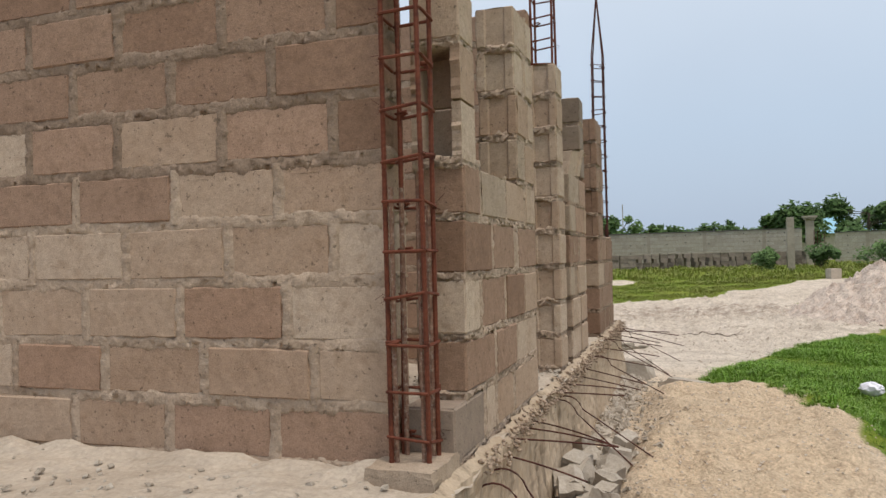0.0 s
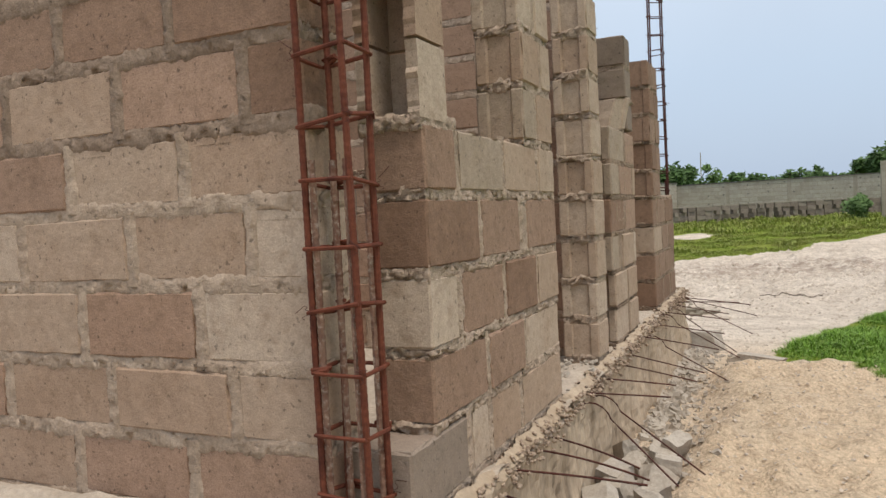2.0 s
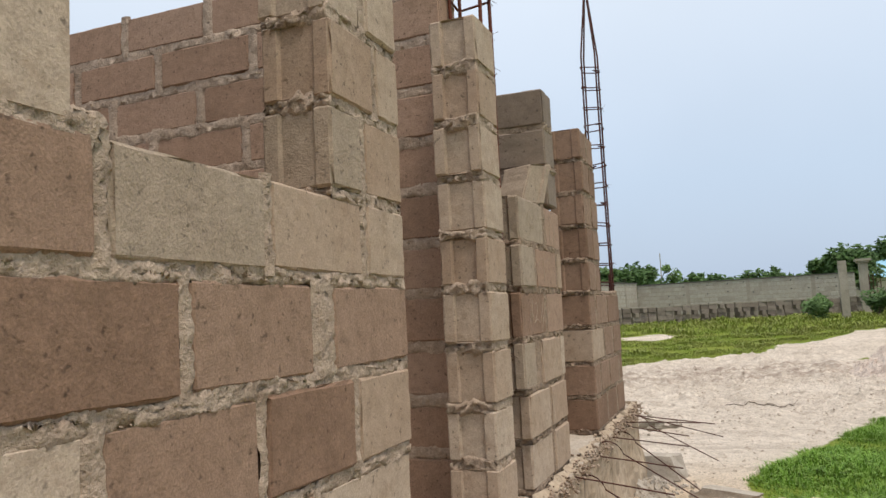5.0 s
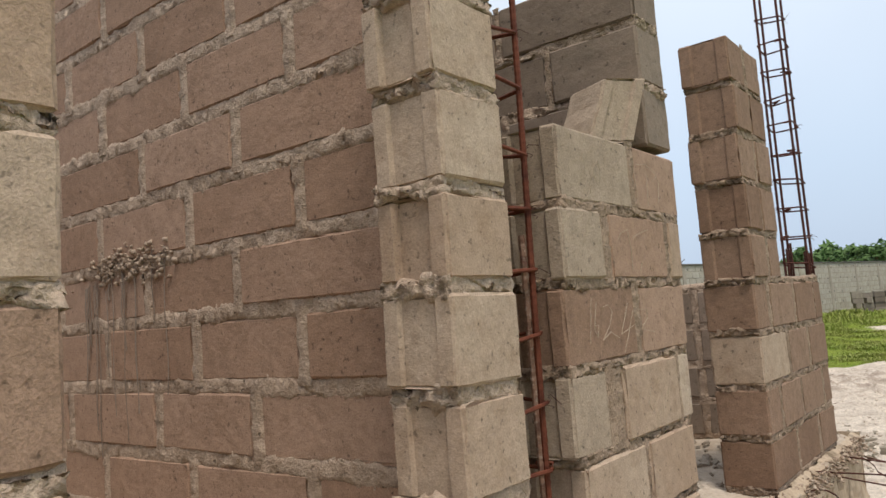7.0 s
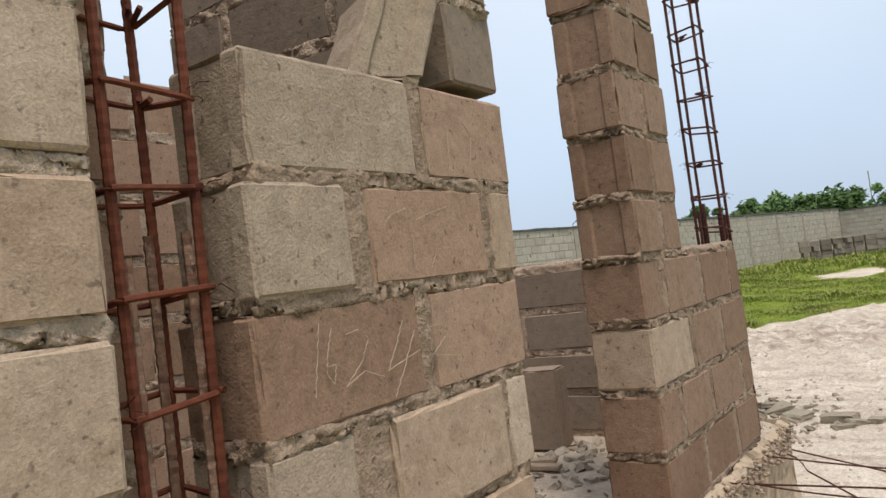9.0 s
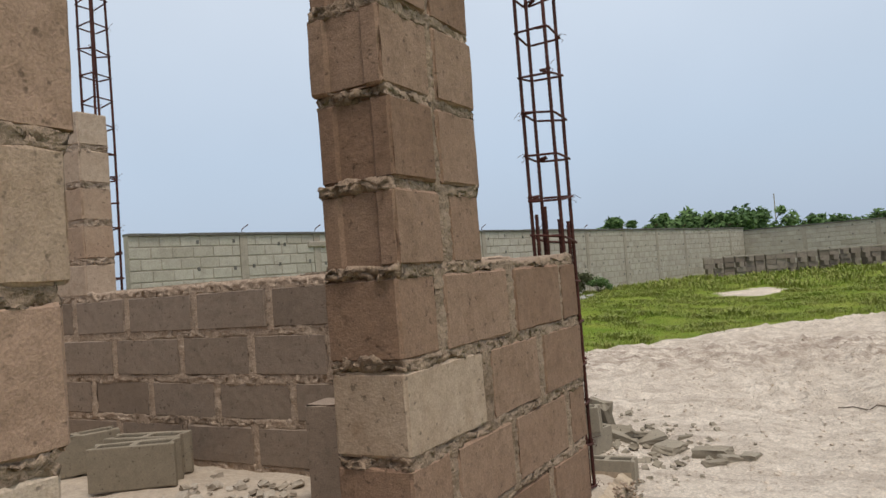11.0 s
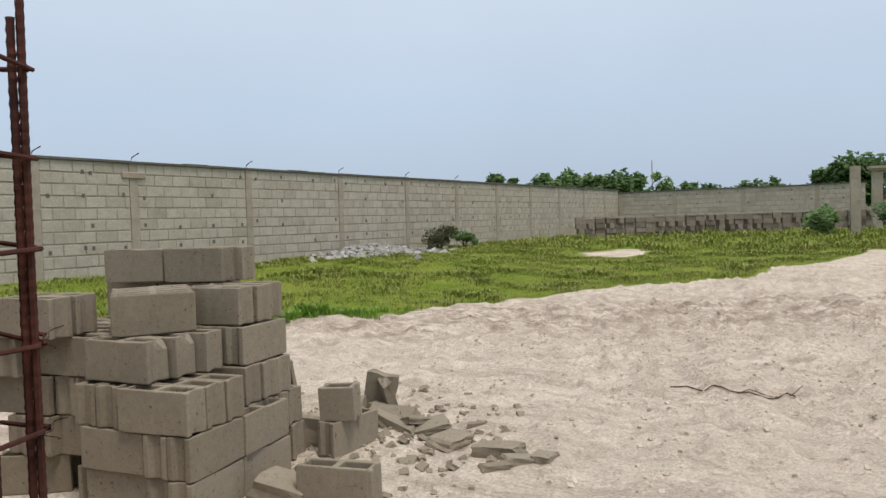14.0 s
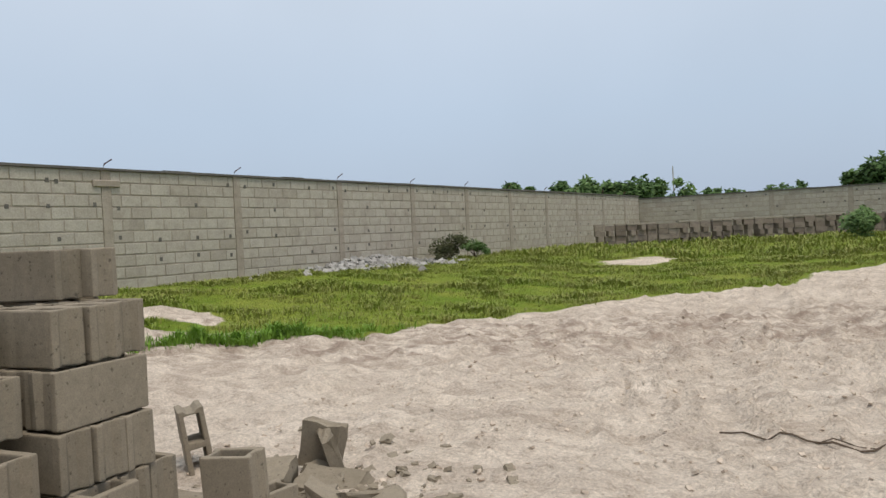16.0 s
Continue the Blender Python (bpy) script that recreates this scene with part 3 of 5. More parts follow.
def turf_at(x, y):
    """How far a place is turf (1) or sand (0)."""
    w = 1.6 * noise.noise(Vector((x * 0.25, y * 0.25, 7))) + 0.5 * noise.noise(Vector((x * 1.1, y * 1.1, 1)))
    edge = 19.0 + 0.95 * (x + 6.0) + (0.05 * (x + 6) ** 2 if x > -6 else 0.5 * (-6 - x) * -0.6)
    field = smooth(-0.7, 0.7, (y + w) - edge) if x < 4 else smooth(-0.7, 0.7, y + w - 34)
    if y > 60:
        field = 1.0
    bare = 1 - smooth(0.45, 1.1, math.hypot((x + 3.4) / 1.7, (y - 33.8) / 1.9) + 0.55 * w)
    bare2 = 1 - smooth(0.5, 1.0, math.hypot((x + 8.0) / 1.1, (y - 18.8) / 0.6) + 0.2 * w)
    past = max(0.0, y - 6.5)
    near_edge = 1.35 - 0.30 * min(past, 4.0) - 0.04 * min(past, 4.0) ** 2
    far_edge = 10.7 + 2.1 * (x - 0.3) if x < 2 else 14.3 + 1.75 * (x - 2)
    side = smooth(-0.35, 0.35, x - near_edge - 0.2 * w) * (1 - smooth(-0.6, 0.6, y + 0.7 * w - far_edge))
    strip = 1 - smooth(0.5, 1.0, math.hypot((x - 4.6) / 2.6, (y - 23.6) / 0.9) + 0.2 * w)
    return max(field * (1 - 0.95 * bare) * (1 - 0.9 * bare2), side, 0.9 * strip)


def ground_height(x, y):
    p = Vector((x, y, 0))
    h = 0.06
    d = from_wall(x, y)
    rise = max(1 - smooth(1.5, 9.0, d), smooth(22, 46, y))
    h += 0.58 * rise
    m = mound_at(x, y)
    h += 0.26 * m * (1 + 0.45 * noise.noise(p * 1.3)) + 0.06 * m * noise.noise(p * 4) + 0.045 * m * noise.noise(p * 9) + 0.02 * m * noise.noise(p * 17)
    if y < 9.7 and x < -0.5:
        h += 0.10 * smooth(-0.5, -0.8, x)
    near = 1 - smooth(26, 40, y)
    t = turf_at(x, y)
    if near and d > 0.3:
        along = Vector((x * 1.6 + y * 0.55, y * 0.22 - x * 0.2, 2))     # wheel ruts run across the yard
        ruts = noise.noise(along * 0.9)
        track = smooth(11.0, 16.5, y) * (1 - t)
        h += near * track * (0.04 * ruts + 0.04 * noise.noise(along * 2.3) + 0.12 * max(0.0, noise.noise(along * 5.1)) + 0.10 * max(0.0, noise.noise(along * 9.7)))
        rough = noise.noise(p * 1.1) + 0.8 * noise.noise(p * 2.9) + 0.6 * noise.noise(p * 6.5)
        h += near * (0.018 + 0.03 * track) * rough * (1.4 if m > 0.3 else 1)
        band = math.exp(-((x * 0.42 - (y - 21.0)) / 1.6) ** 2) * (1 - t)
        h += near * band * 0.10 * max(0, noise.noise(p * 1.4) + 0.2 + 0.5 * noise.noise(p * 4.1))
    return h


def ground_sheet():
    def lines(spans):
        out = []
        for a, b, s in spans:
            k = max(1, round((b - a) / s))
            out += [a + (b - a) * i / k for i in range(k)]
        return out + [spans[-1][1]]
    xs = lines([(-900, -300, 300), (-300, -60, 60), (-60, -16, 6), (-16, -5, 0.25), (-5, -1.2, 0.12), (-1.2, 2.4, 0.06), (2.4, 7, 0.15), (7, 14, 0.4), (14, 60, 6), (60, 300, 60), (300, 900, 300)])
    ys = lines([(-900, -300, 300), (-300, -40, 60), (-40, -6, 5), (-6, 2, 0.4), (2, 11, 0.07), (11, 20, 0.11), (20, 32, 0.25), (32, 56, 0.5), (56, 120, 8), (120, 420, 60), (420, 1500, 360)])
    verts, turf, mound, churn = [], [], [], []
    for y in ys:
        for x in xs:
            verts.append((x, y, ground_height(x, y)))
            turf.append(turf_at(x, y))
            churn.append(min(1.0, 1.2 * math.exp(-((x * 0.42 - (y - 20.6)) / 1.5) ** 2) + 0.35 * smooth(10.5, 13, y)) if 8 < y < 40 else 0.0)
            mound.append(max(mound_at(x, y), 0.75 * (1 - smooth(9.2, 11.5, y)) if -2 < x < 1.4 and y > -8 else 0))
    nx = len(xs)
    faces = [(j * nx + i, j * nx + i + 1, (j + 1) * nx + i + 1, (j + 1) * nx + i) for j in range(len(ys) - 1) for i in range(nx - 1)]
    me = array_mesh("ground", verts, faces, GROUND)
    for name, values in (("turf", turf), ("mound", mound), ("churn", churn)):
        me.attributes.new(name, "FLOAT", "POINT").data.foreach_set("value", values)
    for p in me.polygons:
        p.use_smooth = True
    return tagged(new("ground", me), "pale sandy ground with ruts and patches of turf", "ground", "", "structure")


ground_sheet()

# ---- the raised floor slab and its plinth ----
FACE, T = -0.95, 0.225
FLOOR = 0.82
LV = [0.82, 1.07, 1.315, 1.575, 1.83, 2.07, 2.325, 2.575, 2.825, 3.075, 3.325, 3.575, 3.825]


def sheet(name, us, vs, at, material, label, category, kind="structure"):
    verts = [at(u, v) for v in vs for u in us]
    n = len(us)
    faces = [(j * n + i, j * n + i + 1, (j + 1) * n + i + 1, (j + 1) * n + i) for j in range(len(vs) - 1) for i in range(n - 1)]
    return tagged(new(name, array_mesh(name, verts, faces, material)), label, category, "", kind)


def span(a, b, s):
    k = max(1, round((b - a) / s))
    return [a + (b - a) * i / k for i in range(k + 1)]


def floor_point(x, y):
    p = Vector((x, y, 0))
    z = FLOOR - 0.012 + 0.018 * noise.noise(p * 3) + 0.014 * noise.noise(p * 9) + 0.010 * max(0, noise.noise(p * 23))
    if y < 3.05 and x < -1.2:
        z += 0.05 * math.exp(-((y - 3.0) / 0.10) ** 2) * (0.6 + noise.noise(p * 6)) + 0.012
    edge = smooth(-1.02, -0.90, x)
    return (x + 0.02 * edge * noise.noise(p * 7), y, z - 0.05 * edge * (0.5 + noise.noise(p * 5)))


sheet("floor", span(-6.2, -1.4, 0.09) + span(-1.36, -0.885, 0.03), span(1.2, 9.85, 0.035), floor_point, SLAB, "rough dusty concrete floor slab on a plinth", "floor")


def plinth_point(y, z):
    p = Vector((0, y, z))
    drip = noise.noise(Vector((y * 14, 0, z * 1.6)))
    out = 0.022 * drip + 0.025 * noise.noise(p * 3.2) + 0.014 * noise.noise(p * 17) + 0.012 * max(0.0, noise.noise(Vector((y * 31, 3, z * 4))))
    lip = 0.035 * smooth(0.62, 0.80, z) * (0.5 + noise.noise(Vector((y * 6, 2, 0))))
    foot = 0.03 * (1 - smooth(0.15, 0.5, z))
    return (-0.905 + out + lip + foot - 0.06 * smooth(0.785, 0.83, z), y, z)


sheet("plinth", span(1.2, 9.85, 0.03), span(-0.3, 0.822, 0.03), plinth_point, CONCRETE, "stained concrete plinth with mortar drips", "plinth")
sheet("plinth_end", span(-6.2, -0.9, 0.1)[::-1], span(-0.3, 0.822, 0.06), lambda x, z: (x, 9.85 + 0.012 * noise.noise(Vector((x * 5, z * 5, 0))), z), CONCRETE, "stained concrete plinth end", "plinth")
sheet("plinth_front", span(-6.2, -0.9, 0.1), span(-0.3, 0.822, 0.06), lambda x, z: (x, 1.2, z), CONCRETE, "stained concrete plinth front", "plinth")

# ---- block walls of the unfinished building ----


def row(k, *spans):
    return (LV[k], LV[k + 1], list(spans))


def bond(u0, u1, joints, gap=0.03):
    cuts = [u0] + sorted(j for j in joints if u0 + 0.08 < j < u1 - 0.08) + [u1]
    return [(a + (gap / 2 if i else 0), b - (gap / 2 if b != u1 else 0)) for i, (a, b) in enumerate(zip(cuts, cuts[1:]))]


# front cross wall, seen first
front_rows = []
FRONT_J = [(-2.24, -1.71), (-2.05, -1.52), (-2.17, -1.64), (-1.92, -1.42), (-2.19, -1.67), (-1.94, -1.41), (-2.20, -1.69), (-1.93, -1.41), (-2.2, -1.68), (-1.93, -1.42), (-2.2, -1.67)]
for k in range(11):
    a, b = FRONT_J[k]
    js = [a, b] + [a - 0.535 * i + random.uniform(-0.02, 0.02) for i in range(1, 9)]
    front_rows.append((LV[k], LV[k + 1], bond(-6.0, -1.19, js, 0.036)))
block_wall("wall_front", (0, 3.045, 0), 0, T, front_rows[:5], "tan sandcrete block wall with thick smeared mortar", joint=0.036, amp=0.012, seed=3, mortar=MORTAR_PALE, smear=0.016, special={(2, 8): BLOCK_TAN, (0, 8): BLOCK_TAN, (0, 7): BLOCK_TAN, (4, 6): BLOCK_BROWN, (4, 5): BLOCK_BROWN, (1, 6): BLOCK_TAN})
block_wall("wall_front_upper", (0, 3.045, 0), 0, T, front_rows[5:], "brown block wall laid in darker mortar", joint=0.038, amp=0.012, seed=45, smear=0.016, block=BLOCK_BROWN, mortar=MORTAR_DARK, special={(0, 8): BLOCK_TAN, (0, 7): BLOCK, (0, 6): BLOCK_TAN, (1, 9): BLOCK_TAN, (0, 5): BLOCK})

# outer wall: low part under the window
block_wall("wall_window", (FACE, 0, 0), 90, T, [
    row(0, (3.14, 3.585), (3.63, 3.80), (3.83, 4.17), (4.20, 4.81)),
    row(1, (3.335, 3.80), (3.83, 4.245), (4.275, 4.82)),
    row(2, (3.335, 3.56), (3.60, 4.03), (4.06, 4.455), (4.49, 4.825)),
    row(3, (3.335, 3.79), (3.82, 4.27), (4.375, 4.83)),
    row(4, (3.335, 3.585), (3.62, 4.07), (4.10, 4.55), (4.58, 4.83)),
], "tan sandcrete block wall under a window opening", joint=0.03, amp=0.013, special={(4, 1): BLOCK_GREY, (0, 0): BLOCK_GREY_SHADED, (3, 0): BLOCK_BROWN, (3, 1): BLOCK_BROWN, (3, 2): BLOCK_BROWN, (2, 1): BLOCK_BROWN, (2, 2): BLOCK_BROWN, (1, 0): BLOCK_BROWN, (1, 1): BLOCK_BROWN, (4, 0): BLOCK_BROWN}, seed=5)
block_wall("wall_window_pier", (FACE, 0, 0), 90, T, [
    row(5, (4.385, 4.555), (4.585, 4.83)),
    row(6, (4.385, 4.645), (4.675, 4.83)),
    row(7, (4.385, 4.59), (4.62, 4.83)),
    row(8, (4.385, 4.66), (4.69, 4.83)),
], "block pier beside the window opening", joint=0.028, amp=0.012, special={(0, 0): BLOCK_GREY}, recess=0.010, seed=7)
block_wall("wall_window_jamb", (FACE, 0, 0), 90, T, [
    row(7, (3.32, 3.535)), row(8, (3.32, 3.535)), row(9, (3.32, 3.535)), row(10, (3.32, 3.535)),
], "block jamb above two broken hollow blocks", joint=0.026, amp=0.010, seed=9)


def broken_half_block(z0, z1, seed):
    """Two thin shells and a web: a hollow block broken open at its end."""
    verts, faces = [], []

    x0, x1, y0, y1 = FACE - T, FACE, 3.325, 3.535
    zs = span(z0 + 0.008, z1 - 0.008, 0.018)
    for z in zs:
        j, k = (0.010 * noise.noise(Vector((seed, z * 13, q))) + 0.010 * noise.noise(Vector((seed, z * 40, q))) for q in (0, 7))
        verts += [(x1, y0 + j, z), (x1, y1, z), (x0, y1, z), (x0, y0 + k, z), (x0 + 0.04, y0 + k - 0.004, z), (x0 + 0.04, y1 - 0.04, z), (x1 - 0.045, y1 - 0.04, z), (x1 - 0.045, y0 + j + 0.006, z)]
    n = len(zs)
    for i in range(n - 1):
        for k in range(8):
            a, c = 8 * i + k, 8 * i + (k + 1) % 8
            faces.append((a, c, c + 8, a + 8))
    for i, flip in ((0, True), (n - 1, False)):
        for q in ((0, 1, 6, 7), (1, 2, 5, 6), (2, 3, 4, 5)):
            f = tuple(8 * i + k for k in q)
            faces.append(f[::-1] if flip else f)
    me = array_mesh("broken_hollow_block", verts, faces, BLOCK)
    return tagged(new("broken_hollow_block", me), "tan hollow block broken open, built into the window jamb", "block", "broken hollow blocks")


verts, faces = [], []
mortar_ring(verts, faces, 3.325, 3.60, 0.0, T, LV[5] - 0.022, LV[5] + 0.012, 0.016, 91)
bed = new("mortar_bed", array_mesh("mortar_bed", verts, faces, MORTAR))
bed.matrix_basis = pose(FACE, 0, 0, 0, 0, 90)
tagged(bed, "rough mortar bed under the broken blocks", "mortar", "", "structure")
broken_half_block(LV[5] - 0.004, LV[6] + 0.002, 2)
broken_half_block(LV[6] - 0.002, LV[7] - 0.004, 9)

# door pillar and the cross wall behind it
block_wall("wall_door_pillar", (FACE, 0, 0), 90, T, [row(k, (5.70 + 0.006 * ((k * 7) % 3 - 1), 5.97)) for k in range(9)], "slim tan block pillar beside a doorway", joint=0.034, amp=0.015, recess=0.018, seed=11)
CROSS_J = [(-2.07, -2.71, -3.43), (-1.74, -2.40, -3.04), (-2.01, -2.62, -3.35), (-1.75, -2.35, -3.0), (-2.08, -2.67, -3.43), (-1.73, -2.36, -3.04), (-2.05, -2.68, -3.42), (-1.74, -2.36, -3.0), (-2.05, -2.66, -3.3), (-1.75, -2.3, -2.95), (-2.0, -2.6, -3.2)]
# Block colour raised to make up for the shade on this side.
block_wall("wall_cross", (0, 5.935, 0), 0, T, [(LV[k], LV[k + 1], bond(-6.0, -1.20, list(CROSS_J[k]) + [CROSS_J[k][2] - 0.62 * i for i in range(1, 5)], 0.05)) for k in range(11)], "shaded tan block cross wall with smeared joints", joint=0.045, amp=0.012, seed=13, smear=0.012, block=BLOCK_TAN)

# second window wall with the chalk marks, and the cross wall at its end
block_wall("wall_chalk", (FACE, 0, 0), 90, T, [
    row(0, (6.28, 6.70), (6.73, 7.09)),
    row(1, (6.26, 6.67), (6.70, 7.10)),
    row(2, (6.23, 6.45), (6.555, 7.0), (7.02, 7.13)),
    row(3, (6.23, 6.70), (6.735, 7.15)),
    row(4, (6.24, 6.50), (6.565, 7.015), (7.05, 7.165)),
    row(5, (6.27, 6.765), (6.80, 7.19)),
], "block wall with chalk sums under a window opening", joint=0.024, amp=0.012, special={(4, 0): BLOCK_GREY, (5, 0): BLOCK_GREY, (3, 0): BLOCK_BROWN, (3, 1): BLOCK_TAN, (2, 0): BLOCK_GREY, (5, 1): BLOCK_TAN, (4, 1): BLOCK_TAN}, recess=0.012, mortar=MORTAR_MID, seed=15)
# Stub wall colour darkened to carry the shade it stands in.
block_wall("wall_stub", (0, 6.968, 0), 0, T, [(LV[k], LV[k + 1], bond(-2.12, FACE - 0.006 if k > 5 else FACE - T - 0.004, (-1.35, -1.82) if k % 2 else (-1.58,), 0.03)) for k in range(9)], "grey block cross wall, shade in its colour, with rounded top blocks", joint=0.03, amp=0.013, seed=17, block=BLOCK_GREY_SHADED)

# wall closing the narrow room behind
# Same lightened brown as the cross wall, for a shaded room.
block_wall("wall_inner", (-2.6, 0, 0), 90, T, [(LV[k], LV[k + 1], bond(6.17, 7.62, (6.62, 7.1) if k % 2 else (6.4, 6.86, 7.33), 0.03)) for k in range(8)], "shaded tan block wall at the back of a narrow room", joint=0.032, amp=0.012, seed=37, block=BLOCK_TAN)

# corner pier and low wall
block_wall("wall_corner", (FACE, 0, 0), 90, 0.25, [
    row(0, (8.09, 8.53), (8.57, 9.02), (9.06, 9.44)),
    row(1, (8.09, 8.30), (8.34, 8.72), (8.76, 9.24), (9.28, 9.47)),
    row(2, (8.09, 8.545), (8.605, 8.995), (9.05, 9.47)),
    row(3, (8.09, 8.29), (8.335, 8.77), (8.83, 9.26), (9.285, 9.47)),
], "tan block wall at the building corner", joint=0.026, amp=0.012, mortar=MORTAR_MID, seed=19, top_bed=True, block=BLOCK_BROWN, special={(2, 0): BLOCK})
block_wall("wall_corner_pier", (FACE, 0, 0), 90, 0.25, [
    row(4, (8.095, 8.34), (8.405, 8.605)),
    row(5, (8.10, 8.33), (8.36, 8.615)),
    row(6, (8.09, 8.345), (8.37, 8.62)),
    row(7, (8.10, 8.34), (8.365, 8.62)),
    row(8, (8.09, 8.335), (8.365, 8.615)),
], "tall tan block pier on the corner wall", joint=0.026, amp=0.014, recess=0.010, mortar=MORTAR_MID, seed=21, block=BLOCK_BROWN)

# rear wall of the building with one pillar on it
REAR_J = [(-2.3, -2.86, -3.42, -4.01), (-2.57, -3.14, -3.7, -4.25), (-2.3, -2.85, -3.41, -4.02), (-2.7, -3.28, -3.88, -4.4)]
# Room shade put into the grey of these blocks.
block_wall("wall_rear", (0, 9.455, 0), 0, T, [(LV[k], LV[k + 1], bond(-6.0, -1.26, list(REAR_J[k]) + [-1.75, -4.6, -5.1, -5.6], 0.045)) for k in range(4)], "low grey block wall at the rear of the rooms, shade in its colour", joint=0.04, amp=0.011, seed=23, top_bed=True, block=BLOCK_GREY_SHADED)
block_wall("wall_rear_pillar", (0, 9.46, 0), 0, T, [row(k, (-4.70, -4.26)) for k in range(4, 9)], "block pillar on the rear wall", joint=0.034, amp=0.013, seed=25)
# far side of the rooms
block_wall("wall_west", (-6.0, 9.9, 0), 270, T, [(LV[k], LV[k + 1], bond(0.25, 8.6, [0.55 * i + (0.27 if k % 2 else 0) for i in range(1, 16)])) for k in range(5)], "low block wall along the far side", joint=0.03, seed=27)

# ---- reinforcement cages ----


def rebar_cage(x0, x1, y0, y1, z0, z1, spacing, lap_top, label, splash, dark=False, taper=None, seed=0, first=0.06, bar=0.0085):
    rnd = random.Random(seed)
    cx, cy = (x0 + x1) / 2, (y0 + y1) / 2
    cage = thing("rebar_cage", cx, cy, z0, label, "rebar cage", "rebar cages")
    steel = RUST_DARK if dark else RUST
    w, d = (x1 - x0) / 2, (y1 - y0) / 2
    for i, (sx, sy) in enumerate(((-1, -1), (1, -1), (1, 1), (-1, 1))):
        bm, pts = bmesh.new(), []
        lean = rnd.uniform(-0.01, 0.01)
        for z in span(0, z1 - z0, 0.012):
            f = 1.0 if not taper or z + z0 < taper else max(0.12, 1 - (z + z0 - taper) / (z1 - taper))
            pts.append((sx * w * f + lean * math.sin(z * 1.3 + i), sy * d * f + 0.008 * math.sin(z * 1.7 + 2 * i), z))
        tube(bm, pts, bar, 7, 0.0011)
        part("vertical_bar", bm, steel, cage)
        if lap_top:
            bm = bmesh.new()
            top = lap_top - z0 + rnd.uniform(-0.05, 0.05)
            tube(bm, [(sx * w * 0.78 + rnd.uniform(-0.001, 0.001), sy * d * 0.80, z) for z in span(0, top, 0.012)], bar, 7, 0.0012)
            part("lap_bar", bm, RUST_LIME if splash else steel, cage, "mortar-splashed lap bar" if splash else "")
    z = first
    while z < z1 - z0 - (0.1 if not taper else 0.0):
        if taper and z + z0 > taper:
            break
        bm = bmesh.new()
        tx, ty = rnd.uniform(-0.012, 0.012), rnd.uniform(-0.014, 0.014)
        e = 0.012
        corners = [(-w - e, -d - e), (w + e, -d - e), (w + e, d + e), (-w - e, d + e)]
        pts = []
        for k in range(4):
            a, c = corners[k], corners[(k + 1) % 4]
            for s in (0.0, 0.12, 0.5, 0.88):
                x, y = a[0] + (c[0] - a[0]) * s, a[1] + (c[1] - a[1]) * s
                if s == 0.0:
                    x, y = x * 0.97, y * 0.97
                pts.append((x, y, z + tx * x / w + ty * y / d))
        k = rnd.randrange(4)
        c = corners[k]
        pts = pts[4 * k:] + pts[:4 * k]
        hook = rnd.uniform(0.03, 0.06)
        pts = [(c[0] * 0.35, c[1] * 0.9, z + 0.012)] + [(p[0], p[1], p[2] + 0.002) for p in pts] + [(c[0] * 0.97, c[1] * 0.97, z + 0.011), (c[0] * (1 - hook / w), c[1] * 0.75, z + 0.016)]
        tube(bm, pts, 0.68 * bar, 6)
        part("stirrup", bm, steel, cage)
        c = corners[rnd.randrange(4)]
        bm = bmesh.new()
        wire = [(c[0] * (1 + 0.12 * math.sin(a * 1.9)), c[1] * (1 + 0.18 * math.cos(a)), z + 0.006 * a - 0.02) for a in [0.5 * i for i in range(14)]]
        wire.append((c[0] * 1.35, c[1] * 1.2, z + rnd.uniform(-0.02, 0.05)))
        tube(bm, wire, 0.0012, 4)
        part("tie_wire", bm, RUST_DARK, cage, "thin twisted tie wire")
        z += spacing * rnd.uniform(0.97, 1.03)
    return cage


rebar_cage(-1.155, -1.01, 2.975, 3.11, 0.87, 4.3, 0.183, 1.90, "rusty steel column cage on a small concrete footing", True, seed=1, first=0.085, bar=0.0098)
rebar_cage(-1.185, -1.035, 6.05, 6.20, 0.83, 4.4, 0.183, 1.95, "rusty steel column cage between two block walls", True, seed=2, first=0.12, bar=0.0092)
rebar_cage(-1.145, -1.01, 9.508, 9.645, 0.80, 4.85, 0.184, 2.04, "rusty steel corner cage drawn together at its top", False, True, taper=4.1, seed=3, first=0.025, bar=0.0078)
rebar_cage(-4.60, -4.47, 9.75, 9.88, 0.80, 4.6, 0.18, 0, "rusty steel column cage at the rear wall", False, True, seed=4)

# footing of the first cage
bm = bmesh.new()
box_into(bm, -0.135, 0.135, -0.15, 0.15, -0.05, 0.055)
bmesh.ops.subdivide_edges(bm, edges=bm.edges[:], cuts=4, use_grid_fill=True)
for v in bm.verts:
    v.co += 0.012 * noise.noise_vector(v.co * 14)
pad = mesh_object("footing", bm, BLOCK_GREY)
pad.matrix_basis = pose(-1.085, 3.02, 0.825)
tagged(pad, "small grey concrete footing under a rebar cage", "footing")

# ---- starter bars bent out of the plinth ----


